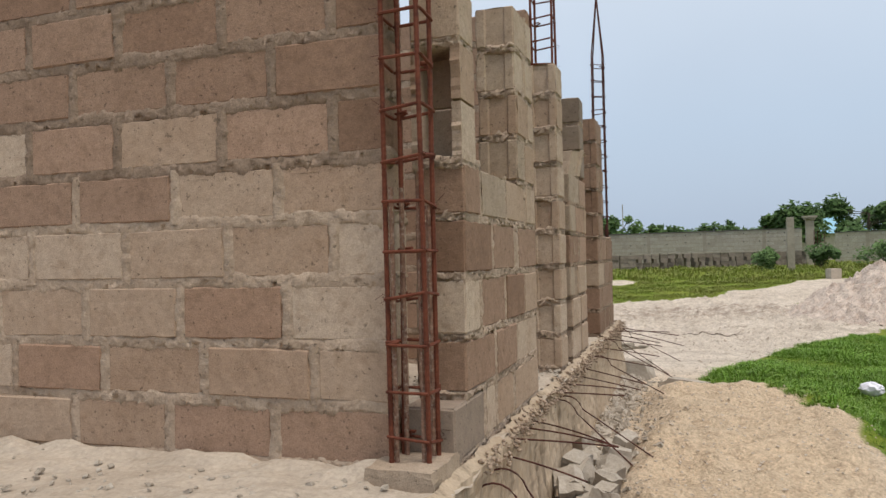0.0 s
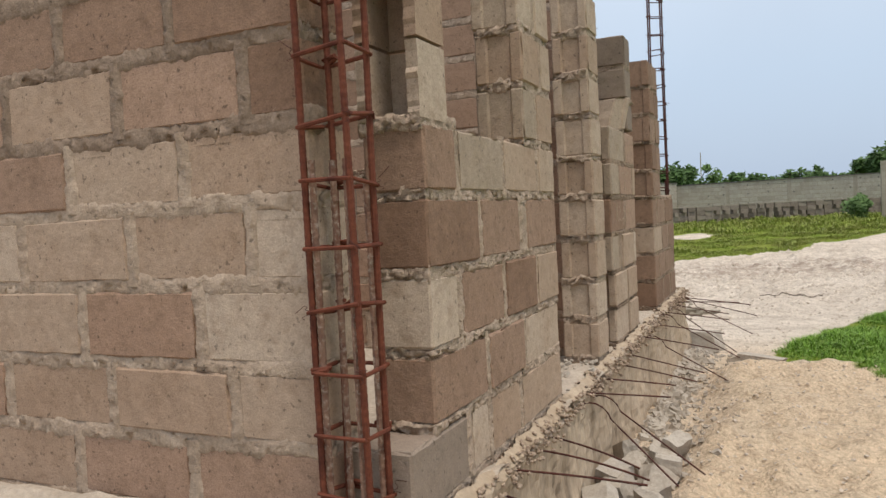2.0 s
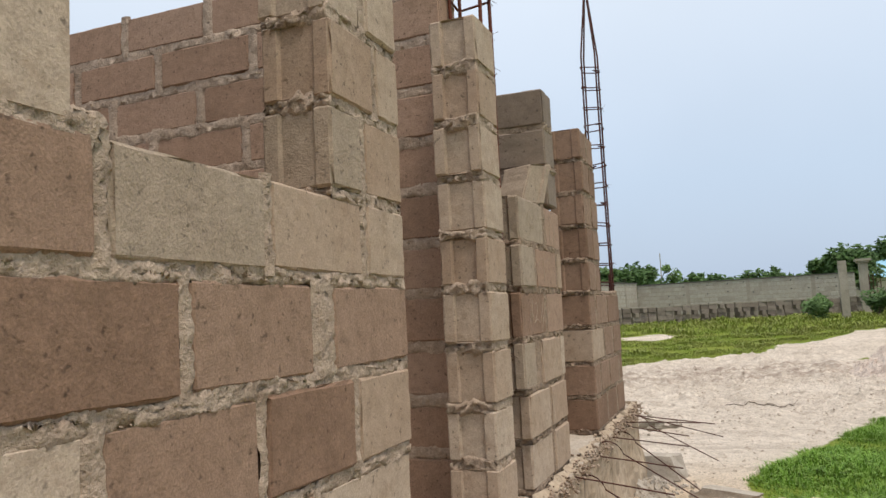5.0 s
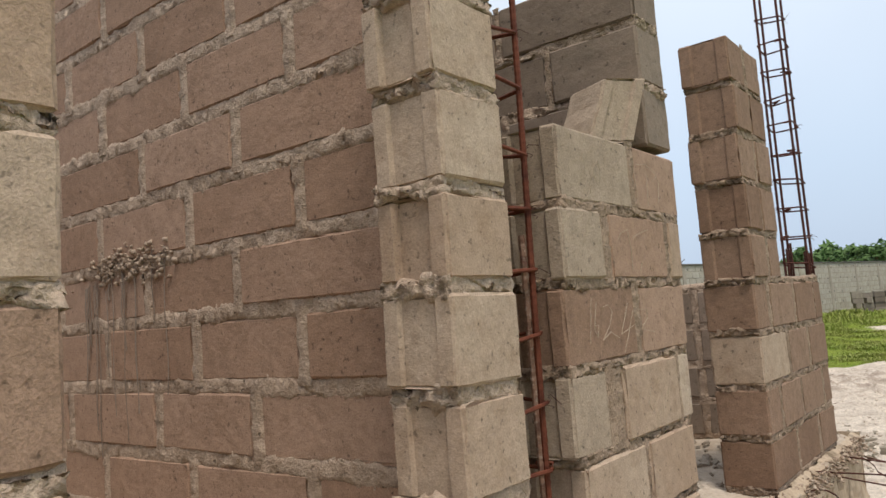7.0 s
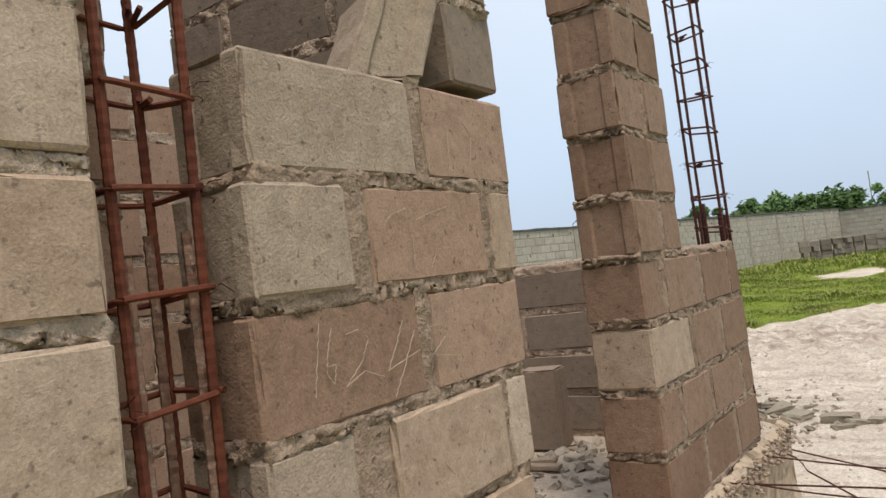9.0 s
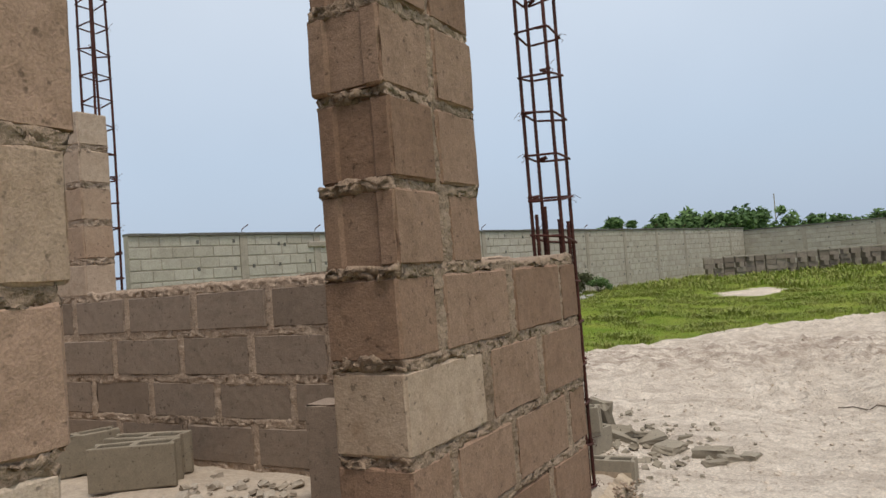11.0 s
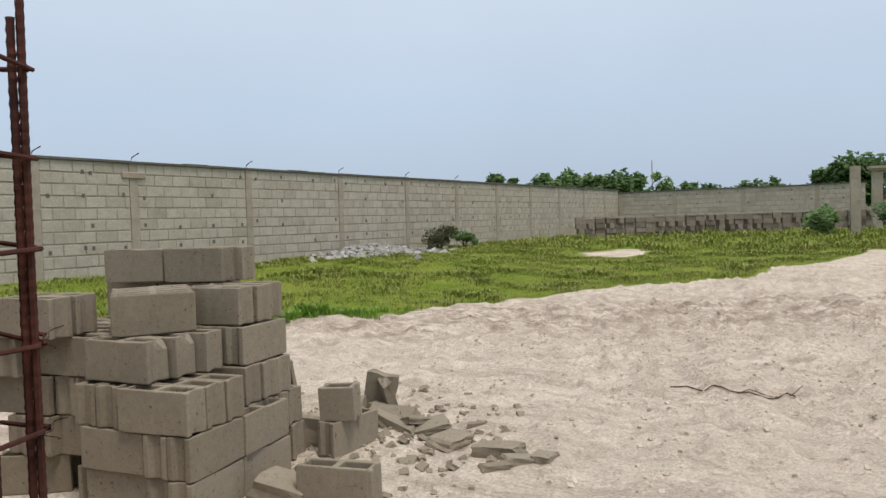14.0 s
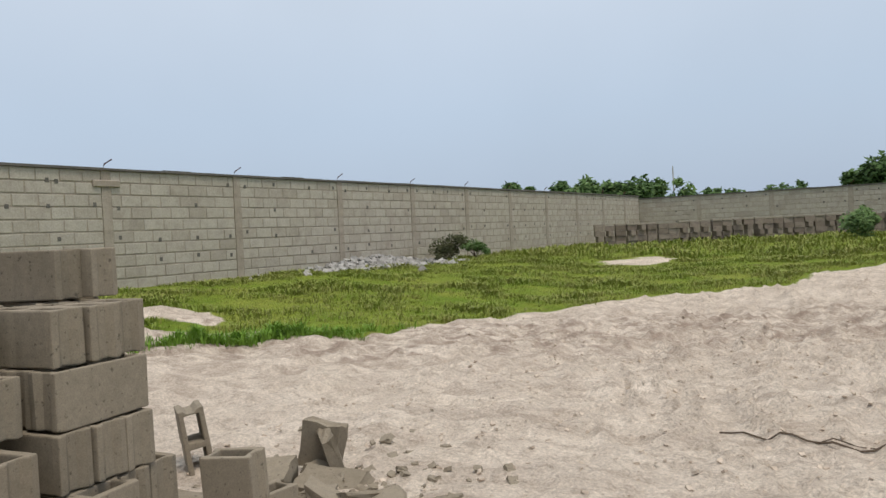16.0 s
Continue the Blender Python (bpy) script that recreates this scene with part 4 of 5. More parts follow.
def starter_bar(y, z, run, skew, drop, hook, seed):
    rnd = random.Random(seed)
    bm = bmesh.new()
    pts = []
    if hook:
        for i in range(9):
            a = math.pi * (0.95 - 0.85 * i / 8)
            pts.append((-0.05 + 0.11 + 0.11 * math.cos(a), 0, -0.11 + 0.12 * math.sin(a)))
        x0, zz = pts[-1][0], pts[-1][2]
        for i in range(1, 9):
            t = i / 8
            pts.append((x0 + run * t, skew * t, zz - drop * t))
    else:
        for i in range(13):
            t = i / 12
            pts.append((-0.06 + (run + 0.06) * t, skew * t * t, -drop * t + 0.01 * math.sin(2.6 * t)))
    tube(bm, pts, 0.0047, 6)
    ob = mesh_object("starter_bar", bm, RUST_DARK)
    ob.matrix_basis = pose(-0.91, y, z)
    tagged(ob, "thin rusty starter bar bent out of the plinth", "starter bar", "starter bars")


for i, (y, z, run, skew, drop, hook) in enumerate((
        (3.72, 0.74, 0.40, -0.05, 0.10, 0), (3.86, 0.77, 0.52, 0.02, 0.02, 0), (4.16, 0.76, 0.50, -0.12, 0.05, 0), (4.40, 0.75, 0.42, -0.10, 0.09, 0),
        (4.98, 0.74, 0.34, -0.15, 0.26, 1), (5.06, 0.78, 0.44, 0.10, 0.03, 0), (5.22, 0.72, 0.45, -0.25, 0.22, 1), (5.5, 0.76, 0.42, 0.05, 0.04, 0),
        (6.05, 0.74, 0.48, 0.05, 0.12, 0), (6.25, 0.78, 0.5, 0.12, 0.16, 0), (6.9, 0.78, 0.55, 0.1, 0.12, 0), (7.05, 0.74, 0.45, -0.2, 0.2, 1),
        (7.6, 0.76, 0.55, 0.1, 0.10, 0), (7.8, 0.80, 0.5, -0.2, 0.24, 1), (8.2, 0.78, 0.55, 0.15, 0.10, 0), (8.45, 0.76, 0.45, -0.3, 0.26, 1),
        (8.7, 0.80, 0.62, 0.1, 0.02, 0), (8.9, 0.76, 0.5, 0.25, 0.14, 0), (9.2, 0.80, 0.7, 0.2, 0.12, 0), (9.4, 0.74, 0.55, -0.15, 0.26, 1), (9.62, 0.74, 0.75, 0.1, 0.22, 0), (3.35, 0.70, 0.16, 0.02, 0.26, 1), (3.50, 0.72, 0.22, -0.02, 0.30, 1))):
    starter_bar(y, z, run, skew, drop, hook, i)

# ---- loose and leaning pieces on the walls ----
v, f = rough_box(0.20, 0.20, 0.25, (3, 3, 3), 0.010, 5, 0.012)
lean = new("half_block", array_mesh("half_block", v, f, BLOCK_GREY))
for vert in lean.data.vertices:
    vert.co.y += 0.36 * (vert.co.z + 0.125)
    if vert.co.z > 0:
        vert.co.z += 0.10 * vert.co.y - 0.02
lean.matrix_basis = pose(-1.08, 6.775, 2.452, 0, 0, -24)
tagged(lean, "grey half block leaning on the chalk-marked wall", "block")
# The dark grey here stands for the shade this block is in.
v, f = rough_box(0.225, 0.19, 0.45, (3, 3, 5), 0.012, 8)
upright = new("standing_block", array_mesh("standing_block", v, f, BLOCK_GREY_SHADED))
upright.matrix_basis = pose(-2.03, 9.14, FLOOR + 0.225, 0, 0, 8)
tagged(upright, "block standing on end on the dusty floor", "block")
for i, (x, y, rz) in enumerate(((-1.98, 8.80, 14), (-1.90, 8.70, 6))):
    v, f = rough_box(0.30, 0.07, 0.025, (3, 1, 1), 0.004, 30 + i)
    ob = new("board_offcut", array_mesh("board_offcut", v, f, BLOCK_GREY))
    ob.matrix_basis = pose(x, y, FLOOR + 0.012, 0, 0, rz)
    tagged(ob, "short dusty board offcut lying on the floor", "board", "board offcuts")

# chalk sums on the wall: thin lines along (y, z) pairs
CHALK_STROKES = (
    ((6.409, 2.235), (6.461, 2.251), (6.514, 2.265)),
    ((6.413, 2.234), (6.413, 2.208), (6.416, 2.184)),
    ((6.416, 2.184), (6.444, 2.181), (6.458, 2.153), (6.436, 2.107), (6.373, 2.077)),
    ((6.509, 2.224), (6.481, 2.201), (6.475, 2.170), (6.500, 2.139)),
    ((6.505, 2.220), (6.521, 2.195), (6.511, 2.155)),
    ((6.783, 2.258), (6.787, 2.201), (6.800, 2.096)),
    ((6.811, 2.246), (6.889, 2.256), (6.966, 2.234), (6.999, 2.198), (6.979, 2.123)),
    ((6.895, 2.218), (6.882, 2.104)),
    ((6.979, 2.218), (6.938, 2.198)),
    ((6.685, 2.008), (6.630, 1.994), (6.603, 1.971)),
    ((6.686, 2.001), (6.701, 1.940), (6.697, 1.870)),
    ((6.721, 1.983), (6.770, 1.997), (6.852, 2.015)),
    ((6.781, 1.900), (6.757, 1.869)),
    ((6.377, 1.786), (6.364, 1.723), (6.348, 1.649)),
    ((6.409, 1.773), (6.392, 1.728), (6.384, 1.688), (6.401, 1.664), (6.411, 1.702), (6.389, 1.701)),
    ((6.447, 1.755), (6.487, 1.761), (6.511, 1.738), (6.485, 1.696), (6.432, 1.654), (6.490, 1.676), (6.546, 1.654)),
    ((6.627, 1.762), (6.596, 1.712), (6.562, 1.664), (6.675, 1.691)),
    ((6.664, 1.737), (6.612, 1.656), (6.574, 1.605)),
    ((6.716, 1.737), (6.775, 1.737), (6.777, 1.707), (6.721, 1.673), (6.828, 1.656)),
    ((6.631, 1.504), (6.702, 1.497)),
    ((6.661, 1.505), (6.659, 1.407)),
    ((6.751, 1.478), (6.720, 1.423), (6.756, 1.389), (6.808, 1.445)),
    ((6.826, 1.453), (6.835, 1.384), (6.890, 1.456), (6.892, 1.362)),
    ((6.991, 1.570), (6.987, 1.478)),
)
for stroke in CHALK_STROKES:
    bm = bmesh.new()
    pts = []
    for (a, b), (c, d) in zip(stroke, stroke[1:]):
        pts += [(0, a + (c - a) * t / 6 + 0.002 * math.sin(9 * t), b + (d - b) * t / 6) for t in range(6)]
    pts.append((0, *stroke[-1]))
    tube(bm, pts, 0.0010, 4)
    ob = mesh_object("chalk_mark", bm, CHALK)
    ob.matrix_basis = pose(FACE + 0.005, 0, 0)
    tagged(ob, "thin pale chalk stroke on a block wall", "chalk mark", "chalk marks")

# ---- stack of new hollow blocks and broken ones round it ----
HB = []
for i in range(4):
    bm = hollow_block(i, chip=(i == 3))
    me = bpy.data.meshes.new("hollow_block")
    bm.to_mesh(me)
    bm.free()
    me.materials.append(NEW_BLOCK)
    HB.append(me)
HALF = bpy.data.meshes.new("half_hollow_block")
bm = hollow_block(8, half=True)
bm.to_mesh(HALF)
bm.free()
HALF.materials.append(NEW_BLOCK)
PILE_Z = 0.07


def hollow(x, y, z, rz=0.0, rx=0.0, ry=0.0, which=None, label="new grey hollow block in a stack on the sand", group="stacked hollow blocks"):
    ob = new("hollow_block", HB[random.randrange(3) if which is None else which])
    ob.matrix_basis = pose(x, y, z, rx, ry, rz + random.uniform(-1.5, 1.5))
    return tagged(ob, label, "block", group)


def tier(k):
    return PILE_Z + 0.233 * k


# front right corner: courses laid along and across in turn
for x, y, k, rz in ((-2.36, 11.75, 0, 92), (-2.53, 11.78, 0, 91), (-2.37, 12.22, 0, 89), (-2.82, 11.66, 0, 0), (-3.06, 11.83, 0, 90), (-3.58, 11.72, 0, 24),
                    (-2.36, 11.755, 1, 90), (-2.515, 11.755, 1, 90), (-2.365, 12.215, 1, 90), (-2.52, 12.22, 1, 90), (-2.825, 11.63, 1, 0), (-3.26, 11.80, 1, 0), (-3.45, 11.87, 1, 90), (-3.62, 11.86, 1, 90),
                    (-2.52, 11.605, 2, 0), (-2.515, 11.76, 2, 0), (-2.51, 11.915, 2, 0), (-2.85, 11.78, 2, 91), (-3.005, 11.79, 2, 89), (-3.16, 11.93, 2, 90), (-3.315, 11.93, 2, 90), (-3.61, 11.74, 2, 0),
                    (-3.30, 11.77, 3, 0), (-3.30, 11.93, 3, 2), (-3.61, 11.80, 3, 90), (-3.77, 11.80, 3, 90), (-2.745, 12.03, 3, 4)):
    hollow(x, y, tier(k), rz)
hollow(-2.84, 11.70, tier(3), -2, which=3)
hollow(-2.80, 11.865, tier(3), 3, which=3)
for j in range(4):                                   # fifth course, set askew
    hollow(-2.82 - 0.11 * j, 11.90 + 0.115 * j, tier(4), 46 + j)
hollow(-3.44, 11.62, tier(4), 0)
hollow(-3.45, 11.80, tier(4), 2)
# right hand column behind the corner
for x, y, k, rz in ((-2.64, 12.53, 0, 0), (-2.62, 12.70, 0, 0), (-2.62, 12.52, 1, 0), (-2.63, 12.69, 1, 0),
                    (-2.63, 12.245, 2, 0), (-2.615, 12.40, 2, 0), (-2.62, 12.555, 2, 0),
                    (-2.505, 12.42, 3, 90), (-2.662, 12.425, 3, 90), (-2.82, 12.42, 3, 90),
                    (-2.70, 12.30, 4, 0), (-2.68, 12.46, 4, 1), (-2.72, 12.64, 4, -2)):
    hollow(x, y, tier(k), rz)
# rows filling the back of the stack
for k in range(5):
    for j in range(3 if k == 4 else 0, 5):
        hollow(-3.16 + 0.02 * (k % 2), 12.17 + 0.157 * j, tier(k), 0)
        hollow(-3.63 + 0.02 * (k % 2), 12.17 + 0.157 * j, tier(k), 0)
# topmost course
hollow(-3.08, 12.62, tier(5), 4, which=1)
hollow(-3.03, 12.78, tier(5), 3, which=0)
hollow(-3.55, 12.57, tier(5), 8, which=2)
LOOSE = "new grey hollow block lying loose on the sand"
hollow(-2.17, 12.96, tier(0), 76, label=LOOSE, group="loose hollow blocks", which=1)
half = new("half_hollow_block", HALF)
half.matrix_basis = pose(-2.17, 12.87, tier(1) - 0.006, 2, -2, 10)
tagged(half, "broken half of a hollow block set on another one", "block")
hollow(-1.76, 12.10, PILE_Z - 0.02, 6, label=LOOSE, group="loose hollow blocks", which=0)
hollow(-3.30, 13.85, PILE_Z + 0.18, 48, 90, 82, label=LOOSE, group="loose hollow blocks", which=0)
hollow(-3.42, 9.20, FLOOR, 20, label="new grey hollow block lying on the floor slab", group="hollow blocks on the floor", which=1)
hollow(-3.95, 9.12, FLOOR, 70, label="new grey hollow block lying on the floor slab", group="hollow blocks on the floor", which=2)
hollow(-3.30, 9.02, FLOOR, 35, label="new grey hollow block lying on the floor slab", group="hollow blocks on the floor", which=0)


def broken_piece(x, y, z, sx, sy, sz, rx, ry, rz, seed, material=NEW_BLOCK, label="broken grey shard of a hollow block on the sand", group="block shards", name="block_shard"):
    ob = mesh_object(name, chunk(sx, sy, sz, seed, 2, 0.11), material)
    ob.matrix_basis = pose(x, y, z, rx, ry, rz)
    return tagged(ob, label, "rubble", group)


for i, (x, y, z, sx, sy, sz, rx, ry, rz) in enumerate((
        (-2.44, 14.0, 0.22, 0.22, 0.06, 0.30, 12, 18, 30), (-2.34, 13.93, 0.20, 0.08, 0.20, 0.24, 8, -20, 40), (-2.20, 13.72, 0.10, 0.34, 0.24, 0.05, 14, 8, 20), (-1.93, 13.55, 0.11, 0.30, 0.26, 0.05, -16, 10, 60),
        (-2.02, 13.42, 0.10, 0.38, 0.10, 0.10, 0, 10, -20), (-1.78, 13.48, 0.11, 0.26, 0.2, 0.06, 12, -14, 15), (-1.55, 13.25, 0.09, 0.24, 0.19, 0.06, 5, 0, 70), (-2.18, 13.55, 0.09, 0.22, 0.16, 0.08, 0, 9, 110),
        (-1.15, 13.10, 0.10, 0.28, 0.11, 0.08, 8, 0, 10), (-0.98, 12.98, 0.09, 0.20, 0.12, 0.05, 0, 10, 50), (-0.84, 13.06, 0.09, 0.15, 0.13, 0.06, 0, 0, 80), (-1.10, 12.82, 0.08, 0.16, 0.08, 0.05, 0, 0, 30),
        (-2.52, 13.55, 0.12, 0.26, 0.2, 0.2, 20, 0, 30), (-2.50, 12.93, 0.16, 0.36, 0.15, 0.22, 0, 14, 40), (-2.08, 12.05, 0.10, 0.28, 0.2, 0.15, 10, 20, 20), (-2.38, 13.9, 0.1, 0.2, 0.1, 0.07, 0, 10, 0), (-2.55, 14.1, 0.1, 0.16, 0.12, 0.1, 0, 30, 10), (-1.5, 13.7, 0.08, 0.14, 0.05, 0.04, 0, 0, 35))):
    broken_piece(x, y, z, sx, sy, sz, rx, ry, rz, 40 + i)
for i, (x, y, z, sx, sy, sz, rx, ry, rz) in enumerate((
        (-0.80, 10.05, 0.19, 0.46, 0.22, 0.21, 0, 4, 12), (-0.15, 8.98, 0.20, 0.40, 0.14, 0.09, 0, 6, -8),
        *[(-0.66 + 0.13 * math.sin(7.3 * k), 4.5 + 0.062 * k, 0.21 + 0.05 * (k % 3), 0.13 + 0.05 * math.sin(3.1 * k), 0.12 + 0.04 * math.cos(5 * k), 0.10 + 0.04 * math.sin(2 * k), 37 * k % 60 - 30, 53 * k % 70 - 35, 71 * k % 180) for k in range(22)])):
    broken_piece(x, y, z, sx, sy, sz, rx, ry, rz, 70 + i, STONE, "dusty broken block lying at the foot of the plinth", "broken blocks")


def rubble(name, spots, size, material, label, seed, stretch=0.7):
    """Many small stones joined into one mesh."""
    rnd = random.Random(seed)
    verts, faces = [], []
    forms = []
    for k in range(6):
        b = chunk(1, 1, stretch, 200 + k + seed, 1, 0.22)
        b.verts.index_update()
        forms.append(([v.co.copy() for v in b.verts], [[v.index for v in f.verts] for f in b.faces]))
        b.free()
    for x, y, z, s in spots:
        vs, fs = forms[rnd.randrange(6)]
        m = pose(x, y, z, rnd.uniform(-40, 40), rnd.uniform(-40, 40), rnd.uniform(0, 360))
        k = len(verts)
        d = size * s
        verts += [m @ (v * d) for v in vs]
        faces += [[k + i for i in f] for f in fs]
    return tagged(new(name, array_mesh(name, verts, faces, material)), label, "rubble", "", "stuff")


rnd = random.Random(11)
spots = []
for _ in range(900):
    y = rnd.uniform(3.6, 9.9)
    x = -0.86 + abs(rnd.gauss(0, 0.22))
    spots.append((x, y, ground_height(x, y) + 0.005, rnd.uniform(0.3, 1.3) * (1.3 if x < -0.6 else 0.7)))
rubble("rubble_strip", spots, 0.042, STONE, "small broken stones and mortar along the plinth", 3)
spots = []
for _ in range(6500):
    x, y = rnd.uniform(-3.5, 4.2), rnd.uniform(9.5, 21)
    if turf_at(x, y) < 0.3:
        spots.append((x, y, ground_height(x, y) + 0.002, 0.25 + 1.3 * rnd.random() ** 2.5))
for _ in range(2400):
    x, y = rnd.uniform(-0.6, 1.6), rnd.uniform(3.2, 9.2)
    spots.append((x, y, ground_height(x, y) + 0.002, rnd.uniform(0.2, 0.8)))
rubble("pebbles", spots, 0.022, CLOD, "scattered pebbles and clods on the sand", 5, 0.5)
spots = []
for _ in range(260):
    x, y = rnd.gauss(-2.1, 0.45), rnd.gauss(13.2, 0.6)
    spots.append((x, y, ground_height(x, y) + 0.004, rnd.uniform(0.3, 1.4)))
rubble("block_crumbs", spots, 0.05, NEW_BLOCK, "grey block crumbs scattered beside the stack", 6, 0.5)
spots = []
for _ in range(420):
    x, y = rnd.uniform(-3.0, -1.2), rnd.uniform(7.5, 9.3)
    spots.append((x, y, FLOOR, rnd.uniform(0.3, 1.3)))
for _ in range(260):
    x, y = rnd.uniform(-3.6, -1.1), rnd.uniform(2.3, 3.04)
    spots.append((x, y, FLOOR + 0.005, rnd.uniform(0.15, 0.6)))
for _ in range(200):
    x, y = rnd.uniform(-2.0, -0.95), rnd.uniform(4.85, 5.7)
    spots.append((x, y, FLOOR, rnd.uniform(0.2, 0.8)))
rubble("floor_debris", spots, 0.045, STONE, "mortar crumbs and debris on the slab", 8, 0.5)

spots = []
for _ in range(2400):
    y, x = rnd.uniform(3.3, 9.8), -0.90 + rnd.gauss(0, 0.035)
    spots.append((x, y, FLOOR - 0.035 + rnd.uniform(-0.05, 0.03), rnd.uniform(0.3, 1.2)))
rubble("edge_mortar", spots, 0.016, MORTAR, "rough mortar crumbs along the slab edge", 9, 0.6)

# slurry splashed on the cross wall and run down it
rnd = random.Random(71)
for _ in range(16):
    x, z0, run = rnd.uniform(-3.2, -2.5), rnd.uniform(1.98, 2.12), rnd.uniform(0.12, 0.80)
    bm = bmesh.new()
    tube(bm, [(0.006 * math.sin(9 * t / 12 + x * 7), 0, -run * t / 12) for t in range(13)], rnd.uniform(0.003, 0.006), 5)
    for v in bm.verts:
        v.co.y *= 0.35
    ob = mesh_object("slurry_run", bm, BLOCK_GREY_SHADED)
    ob.matrix_basis = pose(x, 5.931, z0)
    tagged(ob, "dark dried slurry run on the block cross wall", "slurry run", "slurry runs")
spots = [(rnd.gauss(-2.82, 0.16), 5.932, rnd.gauss(2.07, 0.035), rnd.uniform(0.4, 1.3)) for _ in range(200)]
rubble("slurry_splash", spots, 0.018, MORTAR, "rough mortar splash stuck to the cross wall", 14, 0.6)

# stick lying on the track
bm = bmesh.new()
tube(bm, [(-0.26 + 1.0 * t / 14, 15.35 - 0.22 * math.sin(2.4 * t / 14) + 0.02 * math.sin(t), 0.0) for t in range(15)], 0.0065, 5)
tube(bm, [(0.25 + 0.55 * t / 8, 15.13 + 0.16 * t / 8, 0.012 * math.sin(t)) for t in range(9)], 0.0045, 5)
for v in bm.verts:
    v.co.z += ground_height(v.co.x, v.co.y) + 0.012
tagged(mesh_object("stick", bm, STICK), "thin dry stick lying on the sand", "stick")

# white bag in the grass
bm = bmesh.new()
bmesh.ops.create_icosphere(bm, subdivisions=3, radius=1)
for v in bm.verts:
    n = v.co.copy()
    v.co = Vector((n.x * 0.13, n.y * 0.10, n.z * 0.075)) * (1 + 0.25 * noise.noise(n * 2.1)) + 0.012 * noise.noise_vector(n * 5)
bag = mesh_object("plastic_bag", bm, BAG)
bag.matrix_basis = pose(1.74, 9.25, ground_height(1.74, 9.25) + 0.09, 0, 12, 30)
tagged(bag, "crumpled white plastic bag lying in the grass", "bag")

# ---- boundary wall round the compound ----
BASE_Z, COURSE = 0.60, 0.25


def boundary(name, a, b, base, courses, first_pilaster, step, label, near_count, seed, coping=True, block=None):
    """A long block wall with pilasters, a coping and short bars; the nearest blocks are pieces, the rest joined."""
    a, b = Vector(a), Vector(b)
    d = (b - a).normalized()
    length = (b - a).length
    angle = math.degrees(math.atan2(d.y, d.x))
    rnd = random.Random(seed)
    top = courses * COURSE
    bm = bmesh.new()
    box_into(bm, 0, length, 0.012, 0.20, -0.7, top)
    wall = mesh_object(name, bm, PERIM_MORTAR)
    wall.matrix_basis = pose(a.x, a.y, base, 0, 0, angle)
    tagged(wall, label, "wall", "", "structure")
    verts, faces = [], []
    pil = first_pilaster if isinstance(first_pilaster, list) else [first_pilaster + step * k for k in range(int((length - first_pilaster) / step) + 1)]
    made = 0
    bv, bf = rough_box(0.45, 0.04, 0.222, (2, 1, 1), 0.004, seed)
    me = array_mesh("block", bv, bf, PERIM)
    jobs = []
    ends = [0.0] + [q for p in pil for q in (p - 0.10, p + 0.10)] + [length]
    for u0, u1 in zip(ends[::2], ends[1::2]):
        for k in range(courses):
            cuts, u = [u0], u0 + (0.24 if k % 2 else 0.47) * rnd.uniform(0.9, 1.1)
            while u < u1 - 0.12:
                cuts.append(u)
                u += 0.48 * rnd.uniform(0.95, 1.05)
            cuts.append(u1)
            jobs += [((p + q) / 2, k, q - p - 0.022) for p, q in zip(cuts, cuts[1:]) if q - p > 0.08]
    jobs.sort()
    for mid_u, k, w in jobs:
        m = Matrix.Translation((mid_u, 0.020 + rnd.uniform(-0.004, 0.004), (k + 0.5) * COURSE)) @ pose(0, 0, 0, rnd.uniform(-1, 1), rnd.uniform(-1, 1), 0) @ Matrix.Diagonal((w / 0.45, 1, rnd.uniform(0.97, 1.02), 1))
        if made < near_count:
            PIECES.append(("block", me, m, wall))
            made += 1
        else:
            i0 = len(verts)
            verts += [m @ Vector(v) for v in bv]
            faces += [[i0 + i for i in f] for f in bf]
    if verts:
        far = new("blocks", array_mesh("blocks", verts, faces, block or PERIM_ISLAND))
        far.parent = wall
        tagged(far, kind="stuff")
    for p in pil:
        bm = bmesh.new()
        box_into(bm, -0.10, 0.10, -0.012, 0.21, -0.7, top)
        bmesh.ops.subdivide_edges(bm, edges=bm.edges[:], cuts=5, use_grid_fill=True)
        for v in bm.verts:
            v.co += 0.012 * noise.noise_vector(v.co * 3 + Vector((p, 0, 0)))
        ob = part("pilaster", bm, PERIM_MORTAR, wall)
        ob.matrix_local = Matrix.Translation((p, 0, 0))
        if coping:
            bm = bmesh.new()
            tube(bm, [(0, 0.08, top + 0.02), (0.02, 0.05, top + 0.14), (0.16, 0.0, top + 0.24)], 0.016, 5)
            ob = part("bar_end", bm, RUST_DARK, wall, "short bent steel bar above the coping")
            ob.matrix_local = Matrix.Translation((p, 0, 0))
        # putlog holes beside each pilaster: solid plugs coloured dark for the shade inside
        for du in (-0.26, 0.26, 1.2, -1.2):
            for hz in (0.62, 1.1, 1.75, 2.3):
                if rnd.random() < 0.62 and 0.3 < p + du < length - 0.3:
                    bm = bmesh.new()
                    box_into(bm, -0.035, 0.035, -0.016, 0.02, -0.035, 0.05)
                    ob = part("putlog_hole", bm, COPING, wall, "small dark plug standing for a shaded hole in the wall")
                    ob.matrix_local = Matrix.Translation((p + du, 0.012, hz + rnd.uniform(-0.06, 0.06)))
    if coping:
        bm = bmesh.new()
        n = int(length / 0.7)
        for i in range(n):
            h = 0.05 + 0.02 * noise.noise(Vector((i * 0.6, seed, 0)))
